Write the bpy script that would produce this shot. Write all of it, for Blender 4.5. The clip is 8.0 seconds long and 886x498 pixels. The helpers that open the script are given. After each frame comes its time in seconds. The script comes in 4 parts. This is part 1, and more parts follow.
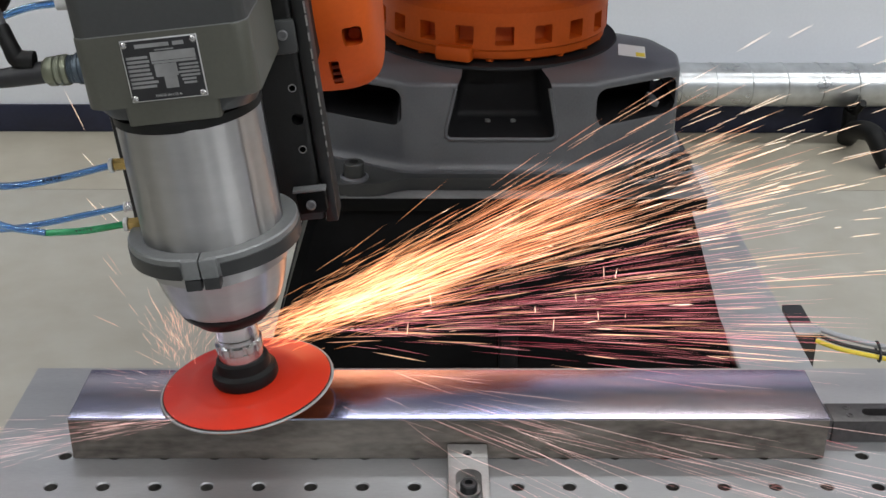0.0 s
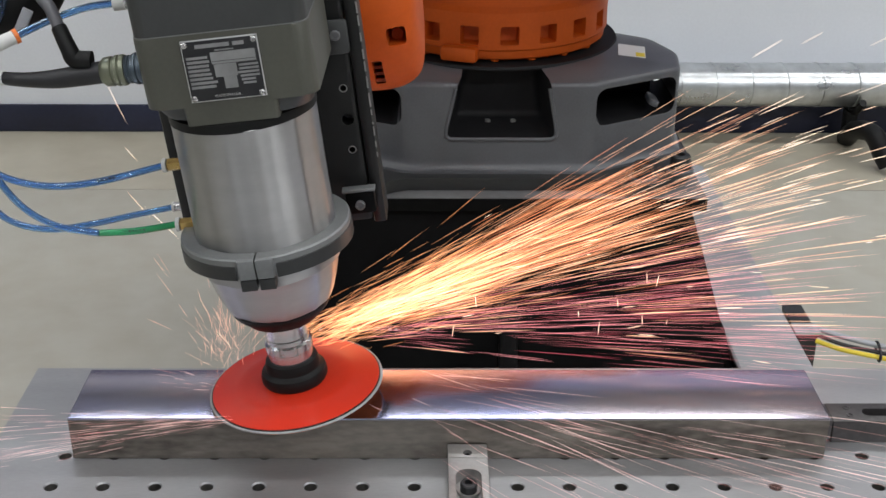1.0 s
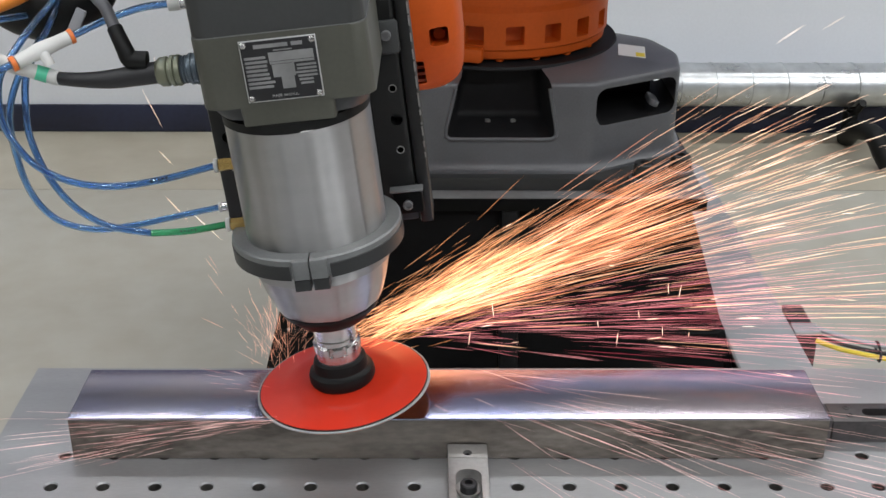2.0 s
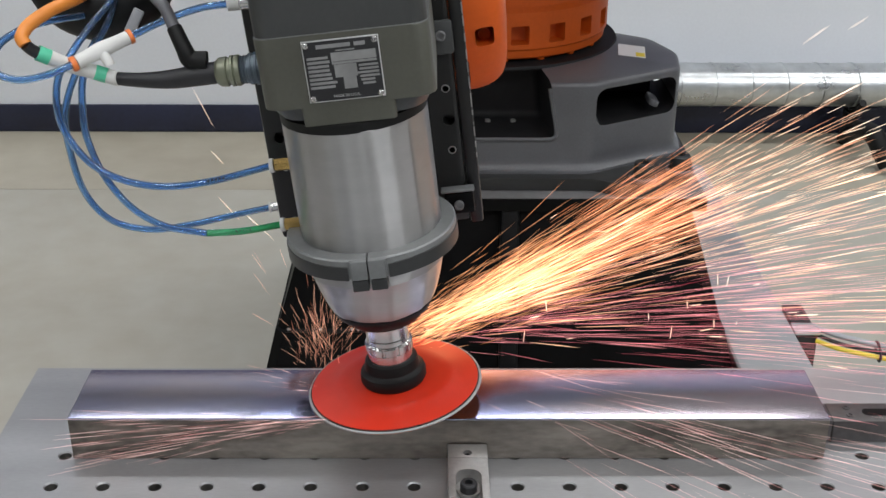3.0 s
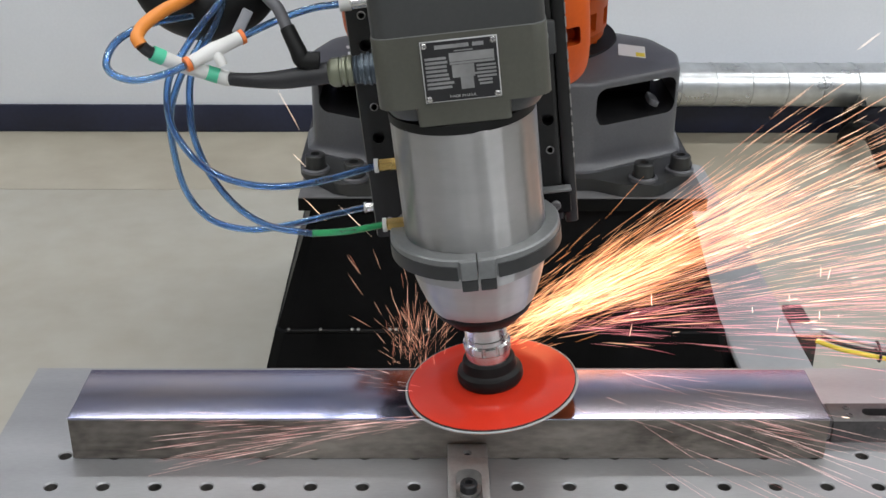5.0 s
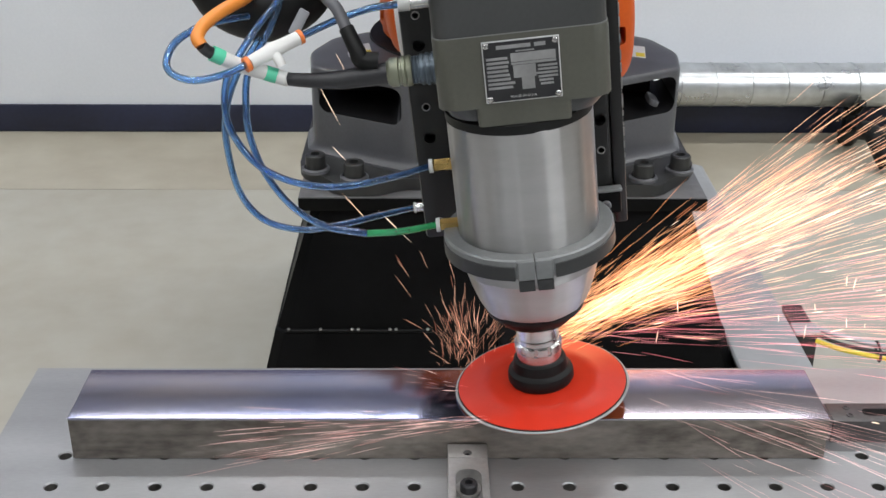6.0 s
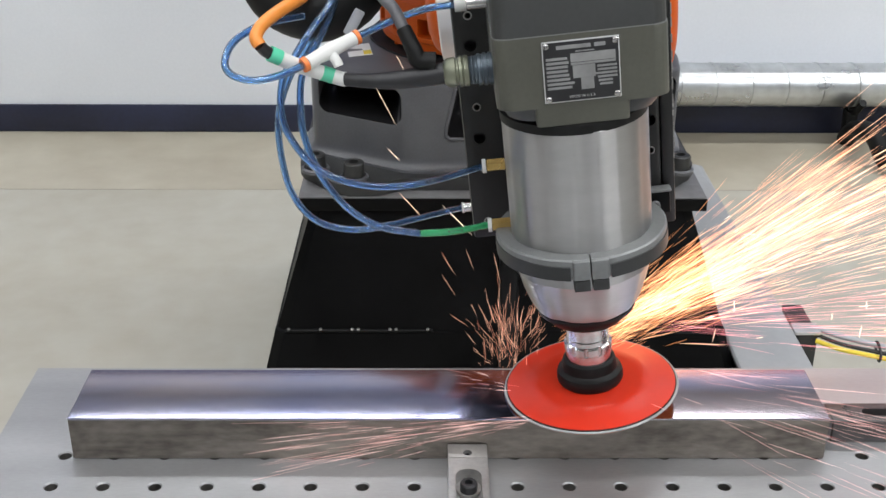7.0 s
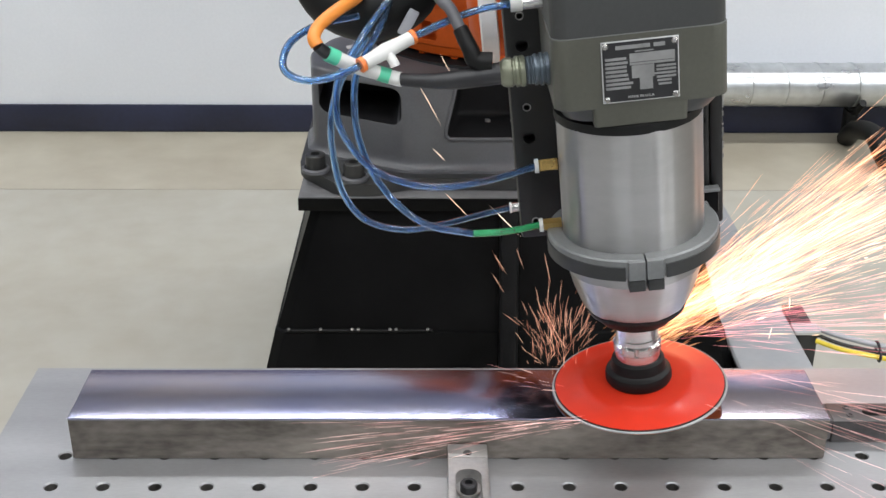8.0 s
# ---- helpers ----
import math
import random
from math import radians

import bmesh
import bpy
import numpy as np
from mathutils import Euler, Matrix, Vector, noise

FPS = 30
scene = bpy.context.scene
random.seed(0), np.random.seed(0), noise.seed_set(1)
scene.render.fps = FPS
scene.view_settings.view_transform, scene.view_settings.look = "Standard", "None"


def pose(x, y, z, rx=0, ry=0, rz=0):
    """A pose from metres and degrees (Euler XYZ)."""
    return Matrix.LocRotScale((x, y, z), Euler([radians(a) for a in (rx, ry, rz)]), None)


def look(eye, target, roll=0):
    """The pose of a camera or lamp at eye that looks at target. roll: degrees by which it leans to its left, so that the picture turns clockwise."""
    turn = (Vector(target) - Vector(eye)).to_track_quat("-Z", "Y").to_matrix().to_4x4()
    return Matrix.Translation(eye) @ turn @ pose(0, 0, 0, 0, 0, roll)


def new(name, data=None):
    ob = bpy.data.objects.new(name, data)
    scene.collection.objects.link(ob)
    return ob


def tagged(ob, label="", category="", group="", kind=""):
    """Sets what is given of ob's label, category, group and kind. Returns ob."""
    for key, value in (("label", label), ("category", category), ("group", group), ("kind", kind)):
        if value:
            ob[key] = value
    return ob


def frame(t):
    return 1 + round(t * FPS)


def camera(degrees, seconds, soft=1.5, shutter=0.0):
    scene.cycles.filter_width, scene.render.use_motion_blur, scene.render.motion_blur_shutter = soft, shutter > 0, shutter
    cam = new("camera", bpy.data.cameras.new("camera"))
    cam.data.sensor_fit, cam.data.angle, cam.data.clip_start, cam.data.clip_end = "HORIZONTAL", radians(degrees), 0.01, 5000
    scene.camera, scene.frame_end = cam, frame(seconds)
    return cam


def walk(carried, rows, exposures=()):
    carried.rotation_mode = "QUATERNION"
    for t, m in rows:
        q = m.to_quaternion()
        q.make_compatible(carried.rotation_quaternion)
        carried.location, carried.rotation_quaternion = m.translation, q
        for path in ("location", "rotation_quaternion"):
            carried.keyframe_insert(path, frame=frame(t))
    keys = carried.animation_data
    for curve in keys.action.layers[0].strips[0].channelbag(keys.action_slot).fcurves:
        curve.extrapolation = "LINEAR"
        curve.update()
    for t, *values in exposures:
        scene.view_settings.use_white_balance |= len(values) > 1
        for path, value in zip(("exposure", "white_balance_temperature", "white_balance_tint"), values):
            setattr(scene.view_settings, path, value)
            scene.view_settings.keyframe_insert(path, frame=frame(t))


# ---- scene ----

# ---------------------------------------------------------------- camera
cam = camera(41.47, 8.0, soft=1.5)
EYE = look((0, 0, 1.6128), (0.00853, 0.89873, 1.17438), 0.314)
walk(cam, [(0.0, EYE), (8.0, EYE)], exposures=[(0.0, -0.18), (2.0, -0.12), (4.5, -0.06), (6.5, 0.2), (8.0, 0.36)])

# ---------------------------------------------------------------- light
world = bpy.data.worlds.new("world")
scene.world = world
world.use_nodes = True
world.node_tree.nodes["Background"].inputs[0].default_value = (0.8, 0.88, 1.0, 1)
world.node_tree.nodes["Background"].inputs[1].default_value = 0.05


def strip_lamp(x, y, w, h, watts, z=4.05):
    lamp = bpy.data.lights.new("strip_light", "AREA")
    lamp.shape, lamp.size, lamp.size_y, lamp.energy = "RECTANGLE", w, h, watts
    lamp.color = (0.965, 0.985, 1.0)
    ob = new("strip_light", lamp)
    ob.matrix_world = pose(x, y, z)
    return ob


# Unseen overhead strips are assumed; rows and watts are balanced by eye.
for ly, watts in ((-1.45, (31, 54, 96)), (0.6, (31, 37, 46)), (2.9, (38, 43, 52))):
    for lx, w in zip((-3.6, 0.0, 3.6), watts):
        strip_lamp(lx, ly, 2.9, 0.3, w)


# ---------------------------------------------------------------- materials
def material(name, color, rough=0.5, metal=0.0, spread=0.12, scale=6.0, fine=60.0, bump=0.1, stretch=(1, 1, 1), emit=None, coat=0.0, second=None, rough_spread=0.12, space="Object", transmission=0.0, lumps=0.002):
    """A principled material: colour varied at two scales, roughness broken up, fine relief."""
    m = bpy.data.materials.new(name)
    m.use_nodes = True
    nt = m.node_tree
    n, l = nt.nodes, nt.links
    b = n["Principled BSDF"]
    co = n.new("ShaderNodeTexCoord")
    mp = n.new("ShaderNodeMapping")
    mp.inputs["Scale"].default_value = stretch
    l.new(co.outputs[space], mp.inputs[0])
    big = n.new("ShaderNodeTexNoise")
    big.inputs["Scale"].default_value, big.inputs["Detail"].default_value = scale, 6
    small = n.new("ShaderNodeTexNoise")
    small.inputs["Scale"].default_value, small.inputs["Detail"].default_value = fine, 4
    l.new(mp.outputs[0], big.inputs["Vector"])
    l.new(mp.outputs[0], small.inputs["Vector"])
    mix = n.new("ShaderNodeMath")
    mix.operation = "MULTIPLY_ADD"
    mix.inputs[1].default_value = 0.4
    l.new(small.outputs["Fac"], mix.inputs[0])
    l.new(big.outputs["Fac"], mix.inputs[2])
    ramp = n.new("ShaderNodeValToRGB")
    lo = tuple(c * (1 - spread * 1.6) for c in color)
    hi = tuple(min(1, c * (1 + spread * 1.6)) for c in (second or color))
    ramp.color_ramp.elements[0].position, ramp.color_ramp.elements[0].color = 0.45, (*lo, 1)
    ramp.color_ramp.elements[1].position, ramp.color_ramp.elements[1].color = 0.95, (*hi, 1)
    l.new(mix.outputs[0], ramp.inputs[0])
    l.new(ramp.outputs[0], b.inputs["Base Color"])
    rr = n.new("ShaderNodeMapRange")
    rr.inputs["To Min"].default_value = max(0.02, rough - rough_spread)
    rr.inputs["To Max"].default_value = min(1, rough + rough_spread)
    l.new(big.outputs["Fac"], rr.inputs["Value"])
    l.new(rr.outputs[0], b.inputs["Roughness"])
    b.inputs["Metallic"].default_value = metal
    b.inputs["Coat Weight"].default_value = coat
    b.inputs["Transmission Weight"].default_value = transmission
    if bump:
        bp = n.new("ShaderNodeBump")
        bp.inputs["Strength"].default_value, bp.inputs["Distance"].default_value = bump, lumps
        l.new(small.outputs["Fac"], bp.inputs["Height"])
        l.new(bp.outputs[0], b.inputs["Normal"])
    if emit:
        b.inputs["Emission Color"].default_value, b.inputs["Emission Strength"].default_value = (*emit[0], 1), emit[1]
    return m


def turned(m):
    """Lathe-turned metal: highlights drawn out along the axis."""
    n, l = m.node_tree.nodes, m.node_tree.links
    t = n.new("ShaderNodeTangent")
    t.direction_type, t.axis = "RADIAL", "Z"
    b = n["Principled BSDF"]
    b.inputs["Anisotropic"].default_value, b.inputs["Anisotropic Rotation"].default_value = 1.0, 0.25
    l.new(t.outputs[0], b.inputs["Tangent"])
    return m


def dull(m, level):
    """Paint with little sheen."""
    m.node_tree.nodes["Principled BSDF"].inputs["Specular IOR Level"].default_value = level
    return m


M = dict(
    wall=material("painted_wall", (0.80, 0.83, 0.88), 0.7, scale=1.2, fine=90, spread=0.03, bump=0.05),
    ceiling=material("white_ceiling", (0.75, 0.75, 0.75), 0.8, scale=1.0, spread=0.04),
    navy=material("navy_cove_base", (0.018, 0.022, 0.05), 0.45, scale=3, spread=0.2, bump=0.05),
    floor=material("sealed_concrete", (0.47, 0.432, 0.345), 0.36, scale=0.55, fine=9, spread=0.10, bump=0.04, second=(0.47, 0.465, 0.415)),
    joint=material("dark_joint", (0.42, 0.39, 0.325), 0.8),
    black=material("black_paint", (0.003, 0.003, 0.0032), 0.45, scale=9, spread=0.3, bump=0.08),
    cast=material("anthracite_casting", (0.094, 0.096, 0.104), 0.34, scale=7, fine=220, spread=0.12, bump=0.25, lumps=0.001),
    cast_dark=material("recess_shade_and_black", (0.010, 0.010, 0.011), 0.6, scale=7, spread=0.2),
    orange=material("orange_robot_paint", (0.53, 0.088, 0.008), 0.5, scale=5, fine=150, spread=0.08, bump=0.12, coat=0.0, lumps=0.001),
    olive=material("olive_grey_housing", (0.080, 0.080, 0.065), 0.42, scale=8, fine=260, spread=0.08, bump=0.15, lumps=0.0007),
    charcoal=material("charcoal_housing", (0.045, 0.047, 0.047), 0.45, scale=8, fine=260, spread=0.08, bump=0.12, lumps=0.0007),
    steel=turned(material("turned_steel", (0.435, 0.43, 0.425), 0.31, 1.0, scale=5, fine=40, stretch=(1, 1, 3), spread=0.05, bump=0, rough_spread=0.05)),
    chrome=material("bright_steel", (0.62, 0.61, 0.60), 0.26, 1.0, scale=8, spread=0.05, bump=0.0),
    ringgrey=material("grey_anodised_clamp", (0.20, 0.205, 0.205), 0.42, 0.35, scale=9, fine=200, spread=0.1, bump=0.1, lumps=0.0007),
    darkgrey=material("dark_grey_anodised", (0.034, 0.035, 0.035), 0.42, 0.2, scale=9, fine=200, spread=0.1, bump=0.1, lumps=0.0007),
    rubber=material("black_rubber", (0.007, 0.007, 0.007), 0.5, scale=12, spread=0.3, bump=0.1),
    grit=material("orange_grit", (0.70, 0.17, 0.03), 0.7, scale=40, fine=700, spread=0.2, bump=0.4, lumps=0.001),
    red=material("red_backing_pad", (0.60, 0.030, 0.011), 0.34, scale=4, fine=80, spread=0.06, bump=0.03, rough_spread=0.06, coat=0.25),
    abrasive=material("grey_abrasive", (0.34, 0.34, 0.34), 0.7, scale=30, fine=600, spread=0.2, bump=0.4, lumps=0.001),
    table=material("ground_steel_table", (0.385, 0.387, 0.395), 0.42, 0.75, scale=6, fine=120, stretch=(1, 4, 1), spread=0.07, bump=0.06, lumps=0.001),
    hole=material("shaded_bore_steel", (0.13, 0.125, 0.12), 0.5, 0.8, scale=20, spread=0.2),
    clampsteel=material("machined_clamp", (0.42, 0.41, 0.40), 0.42, 0.8, scale=14, fine=200, spread=0.12, bump=0.1),
    darksteel=material("black_oxide_steel", (0.10, 0.095, 0.095), 0.42, 0.6, scale=14, fine=200, spread=0.2, bump=0.12),
    brass=material("brass", (0.62, 0.43, 0.16), 0.28, 1.0, scale=20, spread=0.15, bump=0.05),
    plate_dull=material("dull_steel_plate", (0.20, 0.20, 0.205), 0.5, 0.4, scale=8, spread=0.15, bump=0.08),
    # Orange darkened for the shade inside notches and slots.
    orange_shadow=material("shaded_orange_paint", (0.22, 0.035, 0.008), 0.55, scale=5, spread=0.1),
    bluegrey=material("blue_grey_metal", (0.10, 0.125, 0.15), 0.35, 0.6, scale=20, spread=0.2, bump=0.1),
    olive_metal=material("olive_chromate", (0.22, 0.23, 0.17), 0.35, 0.6, scale=20, spread=0.15, bump=0.1),
    dark_cable=material("dark_grey_cable", (0.11, 0.11, 0.12), 0.45, scale=30, spread=0.15, bump=0.1),
    label=material("white_label", (0.75, 0.75, 0.75), 0.5, scale=20, spread=0.04, bump=0),
    yellow=material("yellow_mark", (0.80, 0.62, 0.05), 0.5, scale=20, spread=0.08, bump=0),
    plate_silver=material("aluminium_plate", (0.62, 0.62, 0.62), 0.4, 0.7, scale=20, spread=0.08, bump=0.05),
    plate_print=material("grey_print", (0.27, 0.27, 0.27), 0.5, 0.3, scale=60, spread=0.1, bump=0),
    plate_black=material("black_print", (0.015, 0.015, 0.017), 0.45, scale=20, spread=0.2, bump=0),
    blue=material("blue_tube", (0.28, 0.52, 0.90), 0.04, scale=20, spread=0.08, bump=0, second=(0.42, 0.64, 0.93), transmission=0.96, rough_spread=0.02),
    green=material("green_tube", (0.10, 0.62, 0.28), 0.08, scale=20, spread=0.12, bump=0, transmission=0.6, rough_spread=0.03),
    teal=material("green_band", (0.10, 0.58, 0.36), 0.4, scale=20, spread=0.08, bump=0),
    hose_black=material("black_cable", (0.016, 0.016, 0.018), 0.42, scale=30, spread=0.2, bump=0.2),
    white_plastic=material("white_plastic", (0.70, 0.70, 0.68), 0.4, scale=20, spread=0.05, bump=0.05),
    orange_plastic=material("orange_plastic", (0.80, 0.20, 0.04), 0.4, scale=20, spread=0.08, bump=0.05),
    orange_cable=material("orange_cable", (0.82, 0.28, 0.05), 0.45, scale=20, spread=0.08, bump=0.08),
    grey_cable=material("grey_cable", (0.42, 0.43, 0.46), 0.45, scale=20, spread=0.08, bump=0.08),
    galvanised=material("galvanised_sheet", (0.58, 0.60, 0.61), 0.3, 0.9, scale=9, fine=30, spread=0.14, bump=0.04),
    trough=material("grey_sheet_metal", (0.36, 0.37, 0.38), 0.5, 0.1, scale=5, spread=0.06, bump=0.05),
)


def bar_material():
    """Ground steel: polished, with drawn scratches; reflected blue-violet is put into the colour in patches."""
    m = material("polished_reflection_tinted_steel", (0.50, 0.50, 0.54), 0.14, 1.0, scale=4, fine=30, stretch=(1, 10, 10), spread=0.05, bump=0.015, rough_spread=0.05)
    nt = m.node_tree
    n, l = nt.nodes, nt.links
    co = n.new("ShaderNodeTexCoord")
    mp = n.new("ShaderNodeMapping")
    mp.inputs["Scale"].default_value = (2.2, 9, 9)
    no = n.new("ShaderNodeTexNoise")
    no.inputs["Scale"].default_value, no.inputs["Detail"].default_value = 1.4, 3
    l.new(co.outputs["Object"], mp.inputs[0])
    l.new(mp.outputs[0], no.inputs["Vector"])
    r = n.new("ShaderNodeValToRGB")
    e = r.color_ramp.elements
    e[0].position, e[0].color = 0.36, (0.27, 0.29, 0.47, 1)
    e[1].position, e[1].color = 0.66, (0.46, 0.41, 0.45, 1)
    mid = r.color_ramp.elements.new(0.5)
    mid.color = (0.36, 0.36, 0.48, 1)
    l.new(no.outputs["Fac"], r.inputs[0])
    l.new(r.outputs[0], n["Principled BSDF"].inputs["Base Color"])
    return m


dull(M["orange"], 0.28), dull(M["black"], 0.11), dull(M["cast_dark"], 0.2), dull(M["rubber"], 0.25)
M["dark_wall"] = material("low_bounce_wall_paint", (0.06, 0.06, 0.064), 0.7, scale=1.2, fine=90, spread=0.06, bump=0.05)
M["blue_reflector"] = material("blue_reflection_paint", (0.115, 0.122, 0.22), 0.6, scale=1.2, fine=90, spread=0.05, bump=0.05)
M["post"] = material("satin_black_steel", (0.004, 0.004, 0.0045), 0.5, scale=30, fine=160, spread=0.3, bump=0.3)
dull(M["post"], 0.2)
M["adapter"] = material("black_oxide_plate", (0.007, 0.007, 0.0068), 0.42, scale=14, fine=180, spread=0.25, bump=0.15, lumps=0.0008)
M["brown"] = material("shaded_orange_brown", (0.19, 0.05, 0.022), 0.5, scale=4, spread=0.15)
M["floor_bay"] = material("older_concrete", (0.44, 0.385, 0.285), 0.34, scale=0.9, fine=7, spread=0.12, bump=0.04, second=(0.47, 0.44, 0.36))
M["bar_top"] = bar_material()
M["bar_side"] = material("mill_steel", (0.098, 0.084, 0.071), 0.40, 0.8, scale=13, fine=110, stretch=(0.5, 1, 1.4), spread=0.28, bump=0.12, second=(0.215, 0.192, 0.168))


# ---------------------------------------------------------------- mesh helpers
def finish(bm, smooth=True, angle=35):
    bmesh.ops.recalc_face_normals(bm, faces=bm.faces)
    for f in bm.faces:
        f.smooth = smooth
    if smooth:
        for e in bm.edges:
            if len(e.link_faces) == 2 and e.calc_face_angle(0) > radians(angle):
                e.smooth = False
    return bm


def part(name, bm, mat, parent=None, label="", smooth=True):
    finish(bm, smooth)
    me = bpy.data.meshes.new(name)
    bm.to_mesh(me)
    bm.free()
    for one in (mat if isinstance(mat, (list, tuple)) else (mat,)):
        me.materials.append(one)
    ob = new(name, me)
    ob.parent = parent
    return tagged(ob, label)


def thing(name, label, category, at=(0, 0, 0), group="", kind=""):
    ob = new(name)
    ob.empty_display_size = 0.05
    ob.location = at
    return tagged(ob, label, category, group, kind)


def box(x0, x1, y0, y1, z0, z1, bevel=0.0, seg=2):
    bm = bmesh.new()
    bmesh.ops.create_cube(bm, size=1)
    for v in bm.verts:
        v.co = Vector((x0 + (v.co.x + 0.5) * (x1 - x0), y0 + (v.co.y + 0.5) * (y1 - y0), z0 + (v.co.z + 0.5) * (z1 - z0)))
    if bevel:
        bmesh.ops.bevel(bm, geom=list(bm.edges), offset=bevel, segments=seg, affect="EDGES", profile=0.5)
    return bm


def lathe(profile, steps=48, at=(0, 0, 0), axis="z", hollow=False):
    """Turn a profile of (radius, height) round the z axis (or lay it along x or y)."""
    bm = bmesh.new()
    rings = []
    for r, z in profile:
        if r < 1e-6:
            rings.append([bm.verts.new((0, 0, z))])
        else:
            rings.append([bm.verts.new((r * math.cos(2 * math.pi * k / steps), r * math.sin(2 * math.pi * k / steps), z)) for k in range(steps)])
    for a, b in zip(rings, rings[1:]):
        for k in range(steps):
            j = (k + 1) % steps
            if len(a) == 1 and len(b) == 1:
                continue
            if len(a) == 1:
                bm.faces.new((a[0], b[k], b[j]))
            elif len(b) == 1:
                bm.faces.new((a[k], a[j], b[0]))
            else:
                bm.faces.new((a[k], a[j], b[j], b[k]))
    if hollow:
        for k in range(steps):
            j = (k + 1) % steps
            bm.faces.new((rings[-1][k], rings[-1][j], rings[0][j], rings[0][k]))
    for ring in (rings[0], rings[-1]):
        if len(ring) > 1 and not hollow:
            bm.faces.new(ring)
    turn = {"z": Matrix(), "x": Matrix.Rotation(math.pi / 2, 4, "Y"), "y": Matrix.Rotation(-math.pi / 2, 4, "X"), "-y": Matrix.Rotation(math.pi / 2, 4, "X")}[axis]
    bm.transform(Matrix.Translation(at) @ turn)
    return bm


def lobed(bm, waves):
    """Make a turned skin slightly out of round: waves of (count, depth, phase)."""
    for v in bm.verts:
        a = math.atan2(v.co.y, v.co.x)
        k = 1 + sum(d * math.cos(n * a + p) for n, d, p in waves) / max(0.01, math.hypot(v.co.x, v.co.y))
        v.co.x, v.co.y = v.co.x * k, v.co.y * k
    return bm


LOBES = ((5, 0.0006, 0.4), (11, 0.0004, 1.9), (19, 0.00022, 0.7), (31, 0.00006, 2.6))


def spline(points, per=10):
    pts = [Vector(p) for p in points]
    pts = [pts[0] * 2 - pts[1], *pts, pts[-1] * 2 - pts[-2]]
    out = []
    for i in range(1, len(pts) - 2):
        a, b, c, d = pts[i - 1:i + 3]
        for k in range(per):
            t = k / per
            out.append(0.5 * (2 * b + (c - a) * t + (2 * a - 5 * b + 4 * c - d) * t * t + (3 * b - a - 3 * c + d) * t ** 3))
    out.append(pts[-2])
    return out


def tube(points, radius, per=10, sides=10, radii=None):
    """A round tube swept along a smooth line."""
    line = spline(points, per) if per else [Vector(p) for p in points]
    bm = bmesh.new()
    up = Vector((0.13, 0.31, 0.94)).normalized()
    rings = []
    for i, p in enumerate(line):
        d = (line[min(i + 1, len(line) - 1)] - line[max(i - 1, 0)]).normalized()
        side = d.cross(up).normalized()
        up = side.cross(d).normalized()
        r = radius if radii is None else float(np.interp(i / (len(line) - 1), np.linspace(0, 1, len(radii)), radii))
        rings.append([bm.verts.new(p + r * (math.cos(a) * side + math.sin(a) * up)) for a in np.linspace(0, 2 * math.pi, sides, endpoint=False)])
    for a, b in zip(rings, rings[1:]):
        for k in range(sides):
            bm.faces.new((a[k], a[(k + 1) % sides], b[(k + 1) % sides], b[k]))
    bm.faces.new(rings[0])
    bm.faces.new(rings[-1])
    return bm


def prism(outline, z0, z1, bevel=0.0, seg=2):
    """Extrude a flat outline of (x, y) from z0 to z1."""
    bm = bmesh.new()
    lo = [bm.verts.new((x, y, z0)) for x, y in outline]
    hi = [bm.verts.new((x, y, z1)) for x, y in outline]
    n = len(outline)
    bm.faces.new(lo[::-1])
    bm.faces.new(hi)
    for k in range(n):
        bm.faces.new((lo[k], lo[(k + 1) % n], hi[(k + 1) % n], hi[k]))
    if bevel:
        bmesh.ops.bevel(bm, geom=list(bm.edges), offset=bevel, segments=seg, affect="EDGES", profile=0.5)
    return bm


def rounded(x0, x1, y0, y1, r, n=5):
    """A rectangle's outline with rounded corners."""
    out = []
    for cx, cy, a in ((x1 - r, y1 - r, 0), (x0 + r, y1 - r, 90), (x0 + r, y0 + r, 180), (x1 - r, y0 + r, 270)):
        for k in range(n + 1):
            t = radians(a + 90 * k / n)
            out.append((cx + r * math.cos(t), cy + r * math.sin(t)))
    return out


def loft(sections):
    """Join outlines [(outline, z)] of equal length into one closed skin."""
    bm = bmesh.new()
    rings = [[bm.verts.new((x, y, z)) for x, y in o] for o, z in sections]
    n = len(rings[0])
    for a, b in zip(rings, rings[1:]):
        for k in range(n):
            bm.faces.new((a[k], a[(k + 1) % n], b[(k + 1) % n], b[k]))
    bm.faces.new(rings[0][::-1])
    bm.faces.new(rings[-1])
    return bm


def merge(*bms):
    """Several shapes of one part in one mesh."""
    out = bmesh.new()
    for b in bms:
        me = bpy.data.meshes.new("join")
        b.to_mesh(me)
        b.free()
        out.from_mesh(me)
        bpy.data.meshes.remove(me)
    return out


def cut(bm, cutters):
    """Take the cutters out of bm."""
    def holder(b):
        bmesh.ops.recalc_face_normals(b, faces=b.faces)
        me = bpy.data.meshes.new("cutting")
        b.to_mesh(me)
        b.free()
        return new("cutting", me)
    body = holder(bm)
    tools = [holder(c) for c in cutters]
    for t in tools:
        mod = body.modifiers.new("cut", "BOOLEAN")
        mod.object, mod.operation, mod.solver = t, "DIFFERENCE", "EXACT"
    done = bpy.data.meshes.new_from_object(body.evaluated_get(bpy.context.evaluated_depsgraph_get()))
    out = bmesh.new()
    out.from_mesh(done)
    for o in (body, *tools):
        me = o.data
        bpy.data.objects.remove(o)
        bpy.data.meshes.remove(me)
    bpy.data.meshes.remove(done)
    return out


